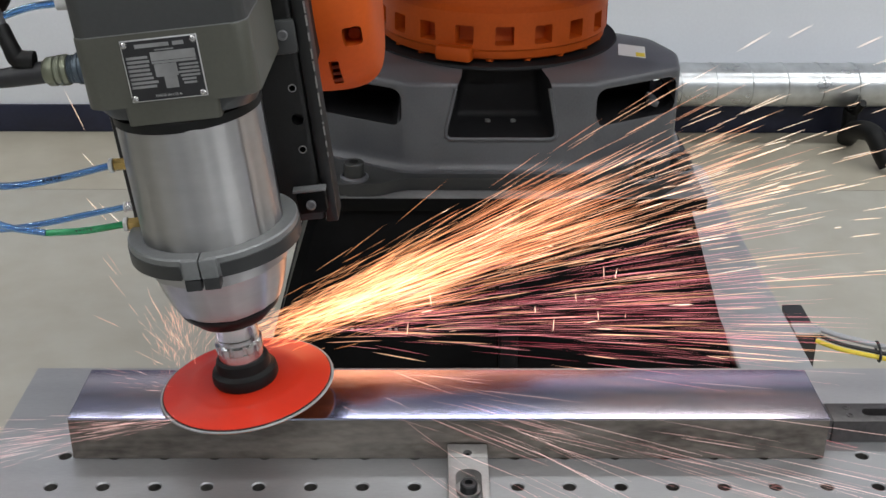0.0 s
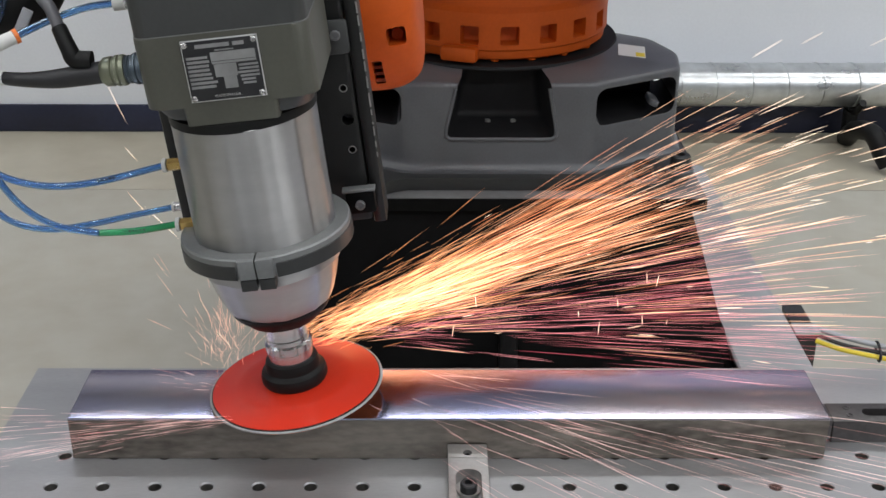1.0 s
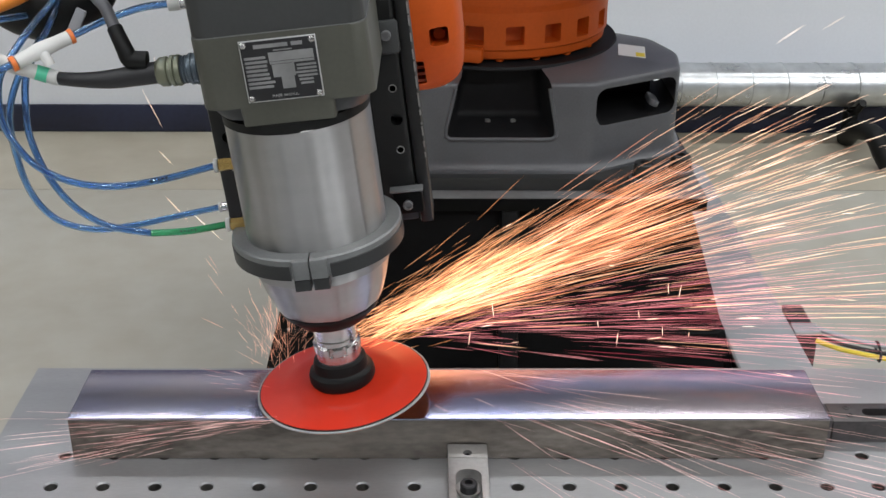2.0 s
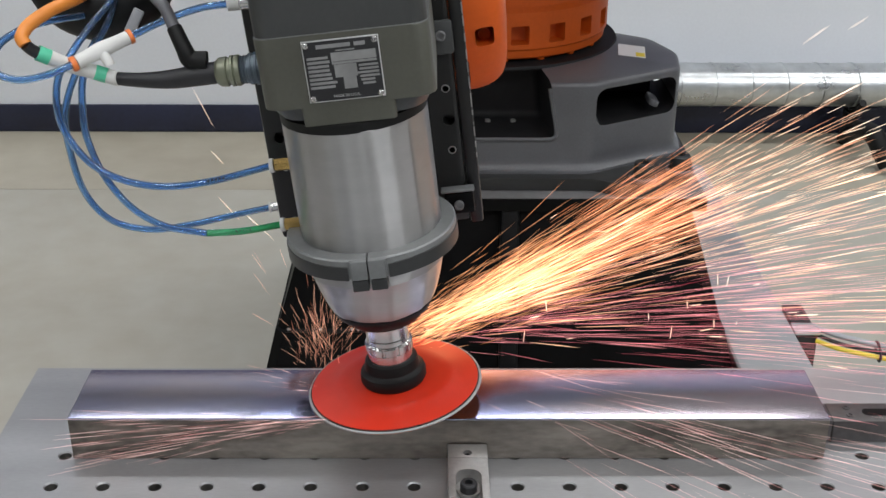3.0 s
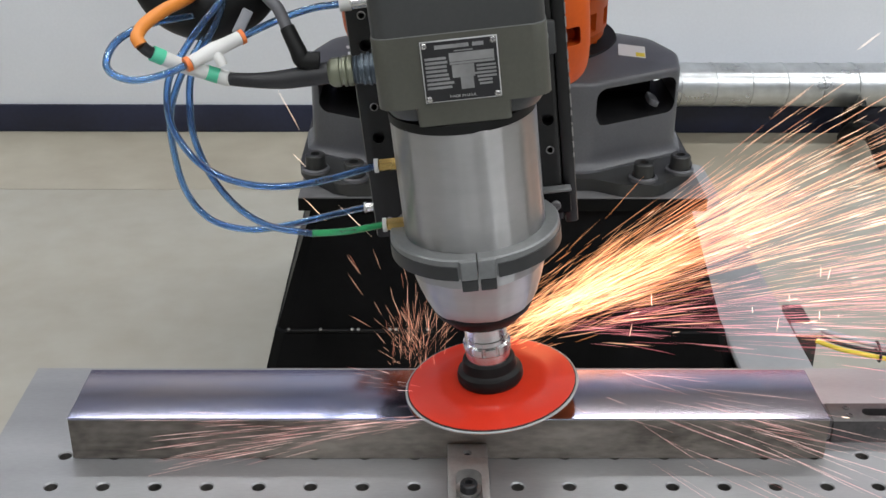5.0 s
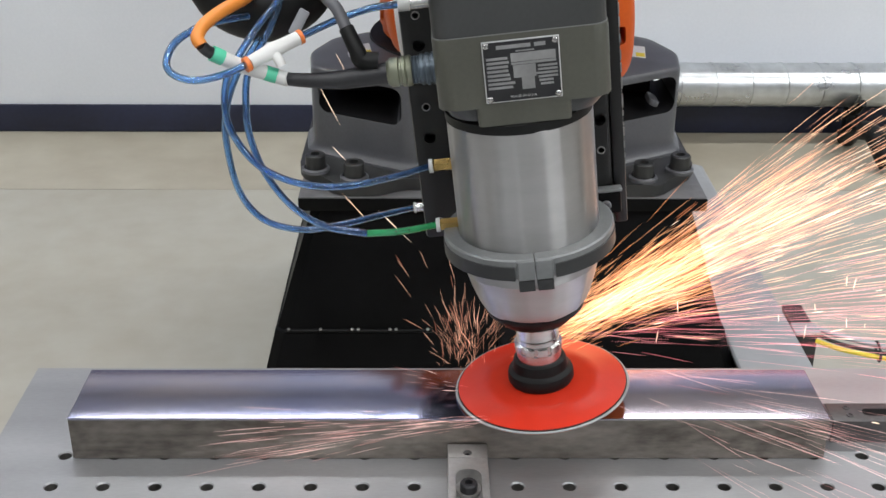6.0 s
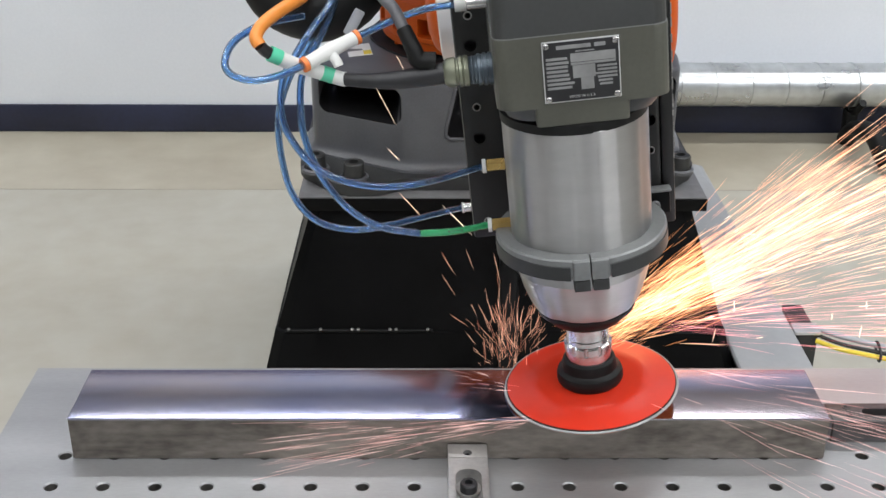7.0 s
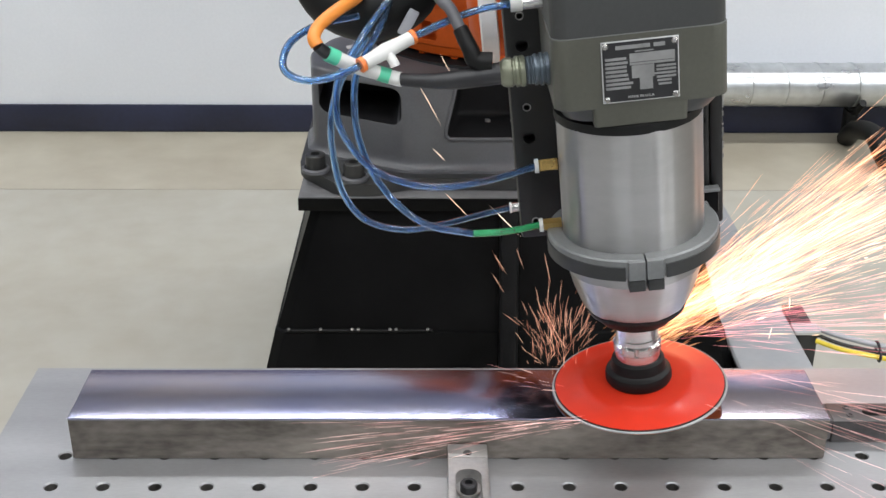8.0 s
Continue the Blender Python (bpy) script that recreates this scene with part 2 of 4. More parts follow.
# ---------------------------------------------------------------- the hall
WALL_Y = 4.366
tagged(part("floor", box(-6, 6, -2.1, WALL_Y + 0.2, -0.2, 0), M["floor"]), "sealed beige-grey concrete floor with stains", "floor", kind="structure")
tagged(part("wall_north", box(-6, 6, WALL_Y, WALL_Y + 0.2, 0, 4.2), M["wall"]), "smooth light grey painted wall", "wall", kind="structure")
# Band added on the unseen upper wall to colour the bar's reflection.
tagged(part("wall_band", box(-5.99, 5.99, WALL_Y - 0.006, WALL_Y - 0.001, 1.1, 3.15), M["blue_reflector"]), "blue band added above the view to tint reflections", "wall", kind="structure")
# These three closing walls are unseen; dark so that less light bounces.
tagged(part("wall_south", box(-6, 6, -2.1, -1.9, 0, 4.2), M["dark_wall"]), "unseen closing wall, dark to cut bounce light", "wall", kind="structure")
tagged(part("wall_west", box(-6.2, -6, -2.1, WALL_Y, 0, 4.2), M["dark_wall"]), "unseen closing wall, dark to cut bounce light", "wall", kind="structure")
tagged(part("wall_east", box(6, 6.2, -2.1, WALL_Y, 0, 4.2), M["dark_wall"]), "unseen closing wall, dark to cut bounce light", "wall", kind="structure")
# Unseen light panels, added so the spindle reflects upright streaks.
spot, gap = -5.9, random.Random(5)
while spot < 5.6:
    px0, px1 = spot, min(5.9, spot + gap.uniform(0.12, 0.5))
    spot = px1 + gap.uniform(0.15, 0.6)
    tagged(part("wall_panel", box(px0, px1, -1.9, -1.87, 0.002, 3.0, 0.004), M["wall"]), "light panel added behind the camera for streaked reflections", "wall panel", kind="structure")
tagged(part("floor_bay", box(-5.99, 5.99, 3.782, WALL_Y - 0.013, 0.0002, 0.001), M["floor_bay"]), "older beige concrete bay along the wall", "floor", kind="structure")
tagged(part("floor_joint", box(-6, 6, 3.776, 3.781, 0.0002, 0.0012), M["joint"]), "thin dark control joint in the floor", "floor joint", kind="structure")
tagged(part("ceiling", box(-6, 6, -2.1, WALL_Y, 4.2, 4.4), M["ceiling"]), "plain white ceiling", "ceiling", kind="structure")
tagged(part("baseboard", box(-6, 6, WALL_Y - 0.012, WALL_Y - 0.001, 0.001, 0.112, 0.004), M["navy"]), "dark navy rubber cove base along the wall", "baseboard", kind="structure")


# ---------------------------------------------------------------- welding table
TABLE_Z, PITCH, HX, HY = 0.9, 0.0508, -0.3738, 0.9299


def drilled_top(x0, x1, y0, y1, z0, z1, cols, rows_):
    """A plate with round, chamfered through holes on a grid."""
    bm = bmesh.new()
    xs = [x0] + [HX + PITCH * (c - 0.5) for c in cols] + [HX + PITCH * (cols[-1] + 0.5), x1]
    ys = [y0] + [HY + PITCH * (r - 0.5) for r in rows_] + [HY + PITCH * (rows_[-1] + 0.5), y1]
    grid = {}

    def vert(x, y, z):
        key = (round(x, 5), round(y, 5), round(z, 5))
        if key not in grid:
            grid[key] = bm.verts.new((x, y, z))
        return grid[key]

    def quad(*p):
        return bm.faces.new([vert(*q) for q in p])

    n = 20
    for i in range(len(xs) - 1):
        for j in range(len(ys) - 1):
            a, b, c, d = xs[i], xs[i + 1], ys[j], ys[j + 1]
            if 1 <= i <= len(cols) and 1 <= j <= len(rows_):
                cx, cy = (a + b) / 2, (c + d) / 2
                ring = []
                for k in range(n):
                    t = 2 * math.pi * k / n + math.pi / 4
                    s = max(abs(math.cos(t)), abs(math.sin(t)))
                    ring.append((math.cos(t), math.sin(t), s))
                h = PITCH / 2
                for k in range(n):
                    p, q = ring[k], ring[(k + 1) % n]
                    op, oq = (cx + h * p[0] / p[2], cy + h * p[1] / p[2], z1), (cx + h * q[0] / q[2], cy + h * q[1] / q[2], z1)
                    R, S = 0.0074, 0.0063
                    ip, iq = (cx + R * p[0], cy + R * p[1], z1), (cx + R * q[0], cy + R * q[1], z1)
                    jp, jq = (cx + S * p[0], cy + S * p[1], z1 - 0.0015), (cx + S * q[0], cy + S * q[1], z1 - 0.0015)
                    kp, kq = (jp[0], jp[1], z0), (jq[0], jq[1], z0)
                    quad(op, oq, iq, ip)
                    quad(ip, iq, jq, jp)
                    # Bore wall is darkened: the hole's shade is put into its colour.
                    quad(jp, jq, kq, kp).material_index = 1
            else:
                quad((a, c, z1), (b, c, z1), (b, d, z1), (a, d, z1))
    for p, q in (((x0, y0), (x1, y0)), ((x1, y0), (x1, y1)), ((x1, y1), (x0, y1)), ((x0, y1), (x0, y0))):
        quad((*p, z0), (*q, z0), (*q, z1), (*p, z1))
    return bm


def welding_table():
    t = thing("welding_table", "flat steel welding table with a grid of drilled holes", "table", (0, 0.8, 0))
    o = Matrix.Translation((0, -0.8, 0))

    def add(name, bm, mat, label=""):
        bm.transform(o)
        return part(name, bm, mat, t, label)
    top = drilled_top(-0.452, 0.72, 0.45, 1.1485, TABLE_Z - 0.02, TABLE_Z, list(range(0, 22)), list(range(-8, 3)))
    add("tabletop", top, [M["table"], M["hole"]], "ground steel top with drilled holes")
    for x in (-0.40, 0.66):
        for y in (0.50, 1.09):
            add("leg", box(x - 0.03, x + 0.03, y - 0.03, y + 0.03, 0.0, TABLE_Z - 0.0195, 0.004), M["darksteel"])


welding_table()

# ---------------------------------------------------------------- workpiece and clamps
BX, BY, BL, BW, BH = -0.3642, 0.975, 0.7625, 0.0931, 0.0487
TWIST = 0.0012  # winds the face so its white reflection widens to the right, as viewed


def workpiece():
    t = thing("steel_bar", "rectangular steel bar with polished blue-tinted top face", "metal bar", (BX, BY, TABLE_Z))
    part("bar_body", box(0, BL, 0, BW, 0, BH - 0.0012, 0.0014, 2), M["bar_side"], t, "stained mill-finish steel body")
    face = box(0.0002, BL - 0.0002, 0.0002, BW - 0.0002, BH - 0.0028, BH, 0.0009, 2)
    across = [e for e in face.edges if abs(e.verts[0].co.x - e.verts[1].co.x) > 0.5]
    bmesh.ops.subdivide_edges(face, edges=across, cuts=60, use_grid_fill=True)
    for v in face.verts:
        if v.co.z > BH - 0.0012:
            v.co.z += TWIST * (v.co.x / BL - 0.76) * (v.co.y / BW - 0.5)
    top = part("ground_face", face, M["bar_top"], t, "mirror-ground top face with reflected blue in its colour")
    at = lambda e, k: [top.data.vertices[v].co[k] for v in e.vertices]
    for e in top.data.edges:  # the front edge stays smooth to shade into a bright stripe, the others are crisp
        if min(at(e, 1)) > BW - 0.0015 or max(at(e, 0)) < 0.0013 or min(at(e, 0)) > BL - 0.0013:
            e.use_edge_sharp = True


workpiece()


def screw(r, h, at, mat, parent, name="screw", socket=0.5, label="", axis="z"):
    """A cap screw with a hex socket."""
    q = r * socket
    bm = lathe([(0, 0), (r, 0), (r, h * 0.85), (r * 0.88, h), (q, h), (q, h * 0.45), (0, h * 0.45)], 18, (0, 0, 0), axis)
    bm.transform(Matrix.Translation(at))
    return part(name, bm, mat, parent, label)


def toe_clamp():
    x0, x1, y0, y1, z1 = 0.0148, 0.0545, 0.80, 0.9735, 0.0195
    cx = (x0 + x1) / 2
    t = thing("edge_clamp", "grey machined edge clamp bolted before the bar", "clamp", (cx, 0.9, TABLE_Z))
    h = (x1 - x0) / 2
    body = box(-h, h, y0 - 0.9, y1 - 0.9, 0.0, z1, 0.001)
    slot = [(x, y) for x, y in rounded(-0.0125, 0.0125, -0.07, 0.032, 0.011, 6)]
    jaw_gap = box(-h - 0.01, h + 0.01, 0.0497, 0.0504, z1 - 0.0012, z1 + 0.01)
    body = cut(body, [prism(slot, 0.006, z1 + 0.01), jaw_gap, lathe([(0.0045, 0.004), (0.0045, 0.05)], 14, (0, 0.0585, 0))])
    part("body", body, M["clampsteel"], t)
    part("washer", lathe([(0.0045, 0.0065), (0.0115, 0.0065), (0.0115, 0.0095), (0.0045, 0.0095)], 24, (0, 0.0135, 0), "z", True), M["clampsteel"], t)
    screw(0.0085, 0.009, (0, 0.012, 0.0097), M["hose_black"], t, "cap_screw", 0.5, "black hex socket screw")
    # Set screw is coloured black for the shade in its hole.
    screw(0.0038, 0.004, (0, 0.0585, 0.0125), M["hose_black"], t, "set_screw", 0.55)


toe_clamp()


def side_stop():
    t = thing("slotted_stop", "dark slotted steel stop block against the bar's end", "clamp", (0.5, 1.02, TABLE_Z))
    body = box(-0.0865, 0.14, -0.017, 0.017, 0, 0.0265, 0.0012)
    slot = rounded(-0.052, 0.10, -0.0065, 0.0065, 0.0063, 6)
    part("block", cut(body, [prism(slot, 0.003, 0.05)]), M["darksteel"], t)
    part("tip", box(-0.0995, -0.0868, -0.0165, 0.0165, 0.003, 0.027, 0.0015), M["darksteel"], t)
    screw(0.004, 0.004, (-0.0665, 0.008, 0.0235), M["darksteel"], t, "set_screw", 0.5)
    screw(0.004, 0.004, (-0.0665, -0.006, 0.0235), M["darksteel"], t, "set_screw", 0.5)
    screw(0.006, 0.010, (0.02, 0.0, 0.0035), M["darksteel"], t, "cap_screw", 0.5)


side_stop()

# ---------------------------------------------------------------- robot stand and foot
RX, RY = 0.146, 2.665


def chamfered(h, c, w=None):
    w = h if w is None else w
    return [(h - c, -w), (h, -w + c), (h, w - c), (h - c, w), (-h + c, w), (-h, w - c), (-h, -w + c), (-h + c, -w)]


def softened(points, r, n=4):
    """An outline with its corners rounded off over the length r."""
    out = []
    for k, p in enumerate(points):
        p, a, b = Vector(p), Vector(points[k - 1]), Vector(points[(k + 1) % len(points)])
        a, b = p + (a - p).normalized() * r, p + (b - p).normalized() * r
        for j in range(n + 1):
            u = j / n
            q = a * (1 - u) ** 2 + p * 2 * u * (1 - u) + b * u * u
            out.append((q.x, q.y))
    return out


def robot_stand():
    s = thing("robot_pedestal", "black painted steel robot pedestal with flared sides", "pedestal", (RX, RY, 0))
    part("column", loft([(chamfered(0.481, 0.02, 0.481), 0.352), (chamfered(0.402, 0.02, 0.402), 0.609)]), M["black"], s)
    part("skirt", loft([(chamfered(0.575, 0.02), 0.0), (chamfered(0.486, 0.02), 0.348), (chamfered(0.482, 0.02), 0.351)]), M["black"], s)
    plate = part("mount_plate", box(-0.428, 0.428, -0.428, 0.425, 0.6095, 0.6372, 0.002), M["black"], s, "black edged mounting plate")
    part("plate_face", box(-0.4265, 0.4265, -0.4265, 0.4235, 0.6373, 0.6402, 0.001), M["plate_dull"], plate, "bare grey steel top of the plate")
    post = loft([(rounded(-0.0045, 0.0355, -0.565, -0.46, 0.008, 3), 0.15), (rounded(-0.0045, 0.0355, -0.505, -0.46, 0.008, 3), 0.352), (rounded(-0.0045, 0.0355, -0.428, -0.39, 0.008, 3), 0.6088)])
    part("gusset", post, M["post"], s, "satin black upright rib")
    part("weld_seam", tube([(-0.462, -0.4835, 0.353), (-0.36, -0.4842, 0.354), (-0.25, -0.4836, 0.353), (-0.146, -0.484, 0.354)], 0.0042, 12, 8), M["post"], s, "rough weld seam")
    part("foot_bracket", box(-0.10, -0.06, -0.545, -0.50, 0.255, 0.275, 0.006), M["post"], s)
    for k in range(7):
        x = -0.455 + 0.046 * k
        # Bright steel beads carry the highlights dotted along the seam.
        screw(0.0034, 0.003, (x + 0.011 * ((7 * k) % 5), -0.4860, 0.3568), M["clampsteel"], s, "weld_bead", 0.2)


robot_stand()


def robot_base():
    """The robot's foot, and the turntable that swings on it."""
    s = thing("industrial_robot", "large orange and anthracite industrial robot on a black pedestal", "robot", (RX - 0.008, RY, 0.641))
    o = Matrix.Translation((0, 0, -0.641))

    def add(name, bm, mat, parent=s, label=""):
        bm.transform(o)
        return part(name, bm, mat, parent, label)
    pads = [(-0.20, -0.39), (0.20, -0.39), (0.255, -0.424), (0.335, -0.424), (0.426, -0.315), (0.426, 0.36), (0.36, 0.425), (-0.36, 0.425), (-0.426, 0.36), (-0.426, -0.315), (-0.335, -0.424), (-0.255, -0.424)]
    add("flange", prism(softened(pads, 0.018), 0.641, 0.668, 0.004), M["darkgrey"], label="dark foot flange with bolt pads")
    plan = softened([(-0.19, -0.35), (0.19, -0.35), (0.396, -0.235), (0.410, -0.12), (0.368, -0.005), (0.28, 0.055), (-0.28, 0.055), (-0.372, -0.005), (-0.414, -0.12), (-0.400, -0.235)], 0.024)
    ring_of = lambda i: [(x * (1 - i / 0.39), -0.148 + (y + 0.148) * (1 - i / 0.2)) for x, y in plan]
    body = loft([(ring_of(i), z) for i, z in ((-0.014, 0.6675), (-0.013, 0.673), (-0.006, 0.678), (-0.001, 0.688), (0.0, 0.70), (0.0, 0.853), (0.0015, 0.8585), (0.005, 0.862), (0.010, 0.8635), (0.03, 0.866), (0.11, 0.873))])
    recess = bmesh.new()
    f0 = [(-0.129, -0.42, 0.737), (0.139, -0.42, 0.737), (0.082, -0.42, 0.99), (-0.066, -0.42, 0.99)]
    f1 = [(-0.090, -0.225, 0.750), (0.097, -0.225, 0.750), (0.068, -0.225, 0.99), (-0.055, -0.225, 0.99)]
    a, b = [recess.verts.new(p) for p in f0], [recess.verts.new(p) for p in f1]
    recess.faces.new(a)
    recess.faces.new(b[::-1])
    for k in range(4):
        recess.faces.new((a[k], b[k], b[(k + 1) % 4], a[(k + 1) % 4]))
    bmesh.ops.bevel(recess, geom=[e for e in recess.edges if min(v.co.z for v in e.verts) < 0.8], offset=0.014, segments=3, affect="EDGES", profile=0.5)

    def window(x0, x1, z0, z1):
        c = prism(rounded(x0, x1, z0, z1, 0.022, 5), 0.0, 0.62)
        c.transform(Matrix.Rotation(math.pi / 2, 4, "X"))
        return c
    body = cut(body, [recess, window(-0.386, -0.205, 0.765, 0.846), window(0.203, 0.388, 0.765, 0.846)])
    rims = [e for e in body.edges if len(e.link_faces) == 2 and e.calc_face_angle(0) > radians(45) and -0.36 < sum(v.co.y for v in e.verts) / 2 < -0.235 and 0.73 < sum(v.co.z for v in e.verts) / 2 < 0.862 and max(v.co.y for v in e.verts) < -0.23]
    bmesh.ops.bevel(body, geom=rims, offset=0.007, segments=3, affect="EDGES", profile=0.5, clamp_overlap=True)
    # Shade inside the pocket and side openings is put into their colour.
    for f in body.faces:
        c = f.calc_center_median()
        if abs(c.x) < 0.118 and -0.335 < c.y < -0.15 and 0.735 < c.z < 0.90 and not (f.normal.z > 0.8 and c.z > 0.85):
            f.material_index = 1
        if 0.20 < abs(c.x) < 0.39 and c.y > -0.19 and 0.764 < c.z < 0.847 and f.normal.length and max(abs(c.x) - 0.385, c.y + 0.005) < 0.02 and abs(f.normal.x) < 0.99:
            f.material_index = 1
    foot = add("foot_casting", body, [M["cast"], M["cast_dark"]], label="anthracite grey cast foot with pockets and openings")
    # Bead added along the pocket's rim so that it catches a highlight.
    lip = tube([(-0.0915, -0.3495, 0.851), (-0.101, -0.350, 0.806), (-0.1115, -0.350, 0.757), (-0.106, -0.350, 0.7435), (-0.09, -0.350, 0.7405), (0.005, -0.350, 0.7405), (0.098, -0.350, 0.7405), (0.1145, -0.350, 0.7435), (0.1205, -0.350, 0.757), (0.1120, -0.350, 0.806), (0.1035, -0.3495, 0.851)], 0.0042, 6, 10)
    add("recess_lip", lip, M["cast"], foot, "lip added round the pocket to catch a highlight")
    add("pillar", lathe([(0.235, 0.6685), (0.225, 0.70), (0.215, 0.80), (0.215, 0.872)], 64, (0, 0.07, 0)), M["cast"], label="round cast pillar under the turntable")
    # Plinth and inner web are coloured dark for the shade around them.
    add("plinth", lathe([(0.20, 0.868), (0.284, 0.868), (0.286, 0.871), (0.283, 0.8765), (0.20, 0.8775)], 72), M["cast_dark"], label="round plinth under the ring, darkened for contact shade")
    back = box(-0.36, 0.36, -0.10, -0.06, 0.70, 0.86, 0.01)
    add("inner_web", back, M["cast_dark"], label="inner wall of the foot, coloured dark for shade")
    for x in (-0.02, 0.035):
        b = lathe([(0, 0), (0.006, 0), (0.006, 0.005), (0, 0.006)], 12, (0, 0, 0), "z")
        b.transform(Matrix.Translation((x, -0.262, 0.7485)))
        add("recess_bolt", b, M["clampsteel"], foot)
    rim = prism(rounded(-0.012, 0.012, -0.03, 0.03, 0.01, 4), 0, 0.012, 0.002)
    rim.transform(Matrix.Translation((0.335, -0.235, 0.785)) @ Matrix.Rotation(radians(25), 4, "Y"))
    add("lug", rim, M["cast"], foot)
    for sx in (-1, 1):
        for x, y in ((0.388, -0.348), (0.303, -0.393), (0.388, 0.348), (0.303, 0.393)):
            bm = lathe([(0.030, 0.6685), (0.030, 0.675), (0.025, 0.678), (0.025, 0.672)], 24, (sx * x, y, 0), "z", True)
            boss = add("bolt_boss", bm, M["cast"])
            b2 = lathe([(0, 0.676), (0.0215, 0.676), (0.0215, 0.704), (0.019, 0.707), (0.010, 0.707), (0.010, 0.694), (0, 0.694)], 20, (sx * x, y, 0))
            add("anchor_bolt", b2, M["darkgrey"], boss, "dark socket head anchor bolt")
    for sx, w in ((1, 0.030), (-1, 0.026)):
        st = box(-w, w, -0.045, 0.045, 0, 0.0012)
        m = Matrix.Translation((sx * 0.302, -0.142, 0.8712)) @ Matrix.Rotation(radians(4.9 * sx), 4, "Y") @ Matrix.Rotation(radians(-8 * sx), 4, "Z")
        st.transform(m)
        label = add("sticker", st, M["label"], foot, "white warning sticker with a yellow corner")
        y = box(w * 0.3, w * 0.95, -0.040, -0.012, 0.0013, 0.0022)
        y.transform(m)
        add("yellow_mark", y, M["yellow"], label)
    # turntable
    ring = thing("turntable", "", "")
    ring.parent = s
    o2 = Matrix.Translation((0, 0, -0.641))

    def radd(name, bm, mat, label=""):
        bm.transform(o2)
        return part(name, bm, mat, ring, label)
    collar = lathe([(0.20, 0.8778), (0.232, 0.8778), (0.232, 0.915), (0.20, 0.915)], 64)
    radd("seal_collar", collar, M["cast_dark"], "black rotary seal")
    skin = lathe([(0.20, 0.883), (0.250, 0.883), (0.255, 0.887), (0.257, 0.903), (0.261, 0.907), (0.261, 0.985), (0.252, 0.996), (0.252, 1.058), (0.0, 1.058)], 96)
    cuts = []
    for k in range(19):
        c = box(-0.020, 0.020, -0.30, -0.225, 0.917, 0.957, 0.003)
        c.transform(Matrix.Rotation(radians(360 / 19 * k + 2.7), 4, "Z"))
        cuts.append(c)
    radd("turntable_ring", cut(skin, cuts), M["orange"], "orange ring with square notches round it")
    radd("ring_core", lathe([(0.0, 0.916), (0.222, 0.916), (0.222, 1.0), (0, 1.0)], 64), M["orange_shadow"], "inner ring in orange darkened for notch shade")
    for k in range(19):
        b = lathe([(0, 0.879), (0.009, 0.879), (0.009, 0.884), (0, 0.884)], 10, (0, -0.243, 0))
        b.transform(Matrix.Rotation(radians(360 / 19 * k - 4), 4, "Z"))
        radd("ring_screw", b, M["orange"])
    for a in (-20.5, 120, 220):
        c = box(-0.040, 0.040, -0.281, -0.250, 0.882, 0.914, 0.007)
        c.transform(Matrix.Rotation(radians(a), 4, "Z"))
        radd("stop_block", c, M["orange"])
    # Unseen shoulder: overhangs to shade the ring, with shade put into its orange.
    radd("shoulder", loft([(rounded(-0.235, 0.235, -0.235, 0.235, 0.12), 1.06), (rounded(-0.29, 0.29, -0.28, 0.26, 0.12), 1.09), (rounded(-0.40, 0.40, -0.42, 0.30, 0.12), 1.16), (rounded(-0.40, 0.40, -0.40, 0.30, 0.1), 1.45), (rounded(-0.34, 0.34, -0.34, 0.26, 0.1), 1.85)]), M["brown"], "shoulder housing out of view, orange darkened as shaded")
    arm = tube([(0.02, 0.02, 1.65), (0.0, 0.10, 2.05), (-0.02, 0.05, 2.4)], 0.17, 6, 16)
    radd("link_arm", arm, M["orange"])
    return ring


TURNTABLE = robot_base()

# ---------------------------------------------------------------- cable trough, cables and duct by the wall
def cable_trough():
    t = thing("cable_trough", "grey sheet-metal cable trough on the floor beside the pedestal", "cable trough", (0.75, 2.8, 0))
    body = loft([(rounded(x0, 0.052, -0.72, 0.45, 0.012, 4), z) for x0, z in ((0.0, 0.0), (-0.080, 0.270), (-0.096, 0.298))])
    part("body", body, M["trough"], t)
    lid = merge(*(loft([(rounded(-0.102 + i, 0.056 - i, y0, y1, 0.014, 4), z) for i, z in ((0.0, 0.2985), (0.0, 0.303), (0.003, 0.3065), (0.010, 0.308))]) for y0, y1 in ((-0.725, -0.018), (-0.014, 0.455))))
    part("lid", lid, M["trough"], t)
    return t


cable_trough()


def cable_outlet():
    t = thing("cable_gland_box", "small grey connector box with a dark front", "connector", (0.838, 2.37, 0))
    part("foot", box(-0.018, 0.018, -0.02, 0.02, 0.0, 0.20, 0.002), M["darksteel"], t)
    part("housing", loft([(rounded(-0.006, 0.024, -0.11, 0.03, 0.004, 2), 0.2), (rounded(-0.022, 0.024, -0.11, 0.03, 0.004, 2), 0.298)]), M["darkgrey"], t, "dark tapered housing")
    part("cap", box(-0.030, 0.028, -0.114, -0.07, 0.2985, 0.307, 0.002), M["plate_silver"], t, "light grey cap")


cable_outlet()


def floor_cable(name, label, mat, pts, r):
    ob = part(name, tube(pts, r, 8, 10), mat)
    tagged(ob, label, "cable", "cables beside the trough")


floor_cable("yellow_cable", "bright yellow cable hanging from the connector box", M["yellow"], [(0.856, 2.255, 0.286), (0.905, 2.225, 0.281), (0.985, 2.195, 0.277), (1.08, 2.17, 0.262), (1.35, 2.10, 0.06), (1.6, 2.05, 0.006)], 0.0053)
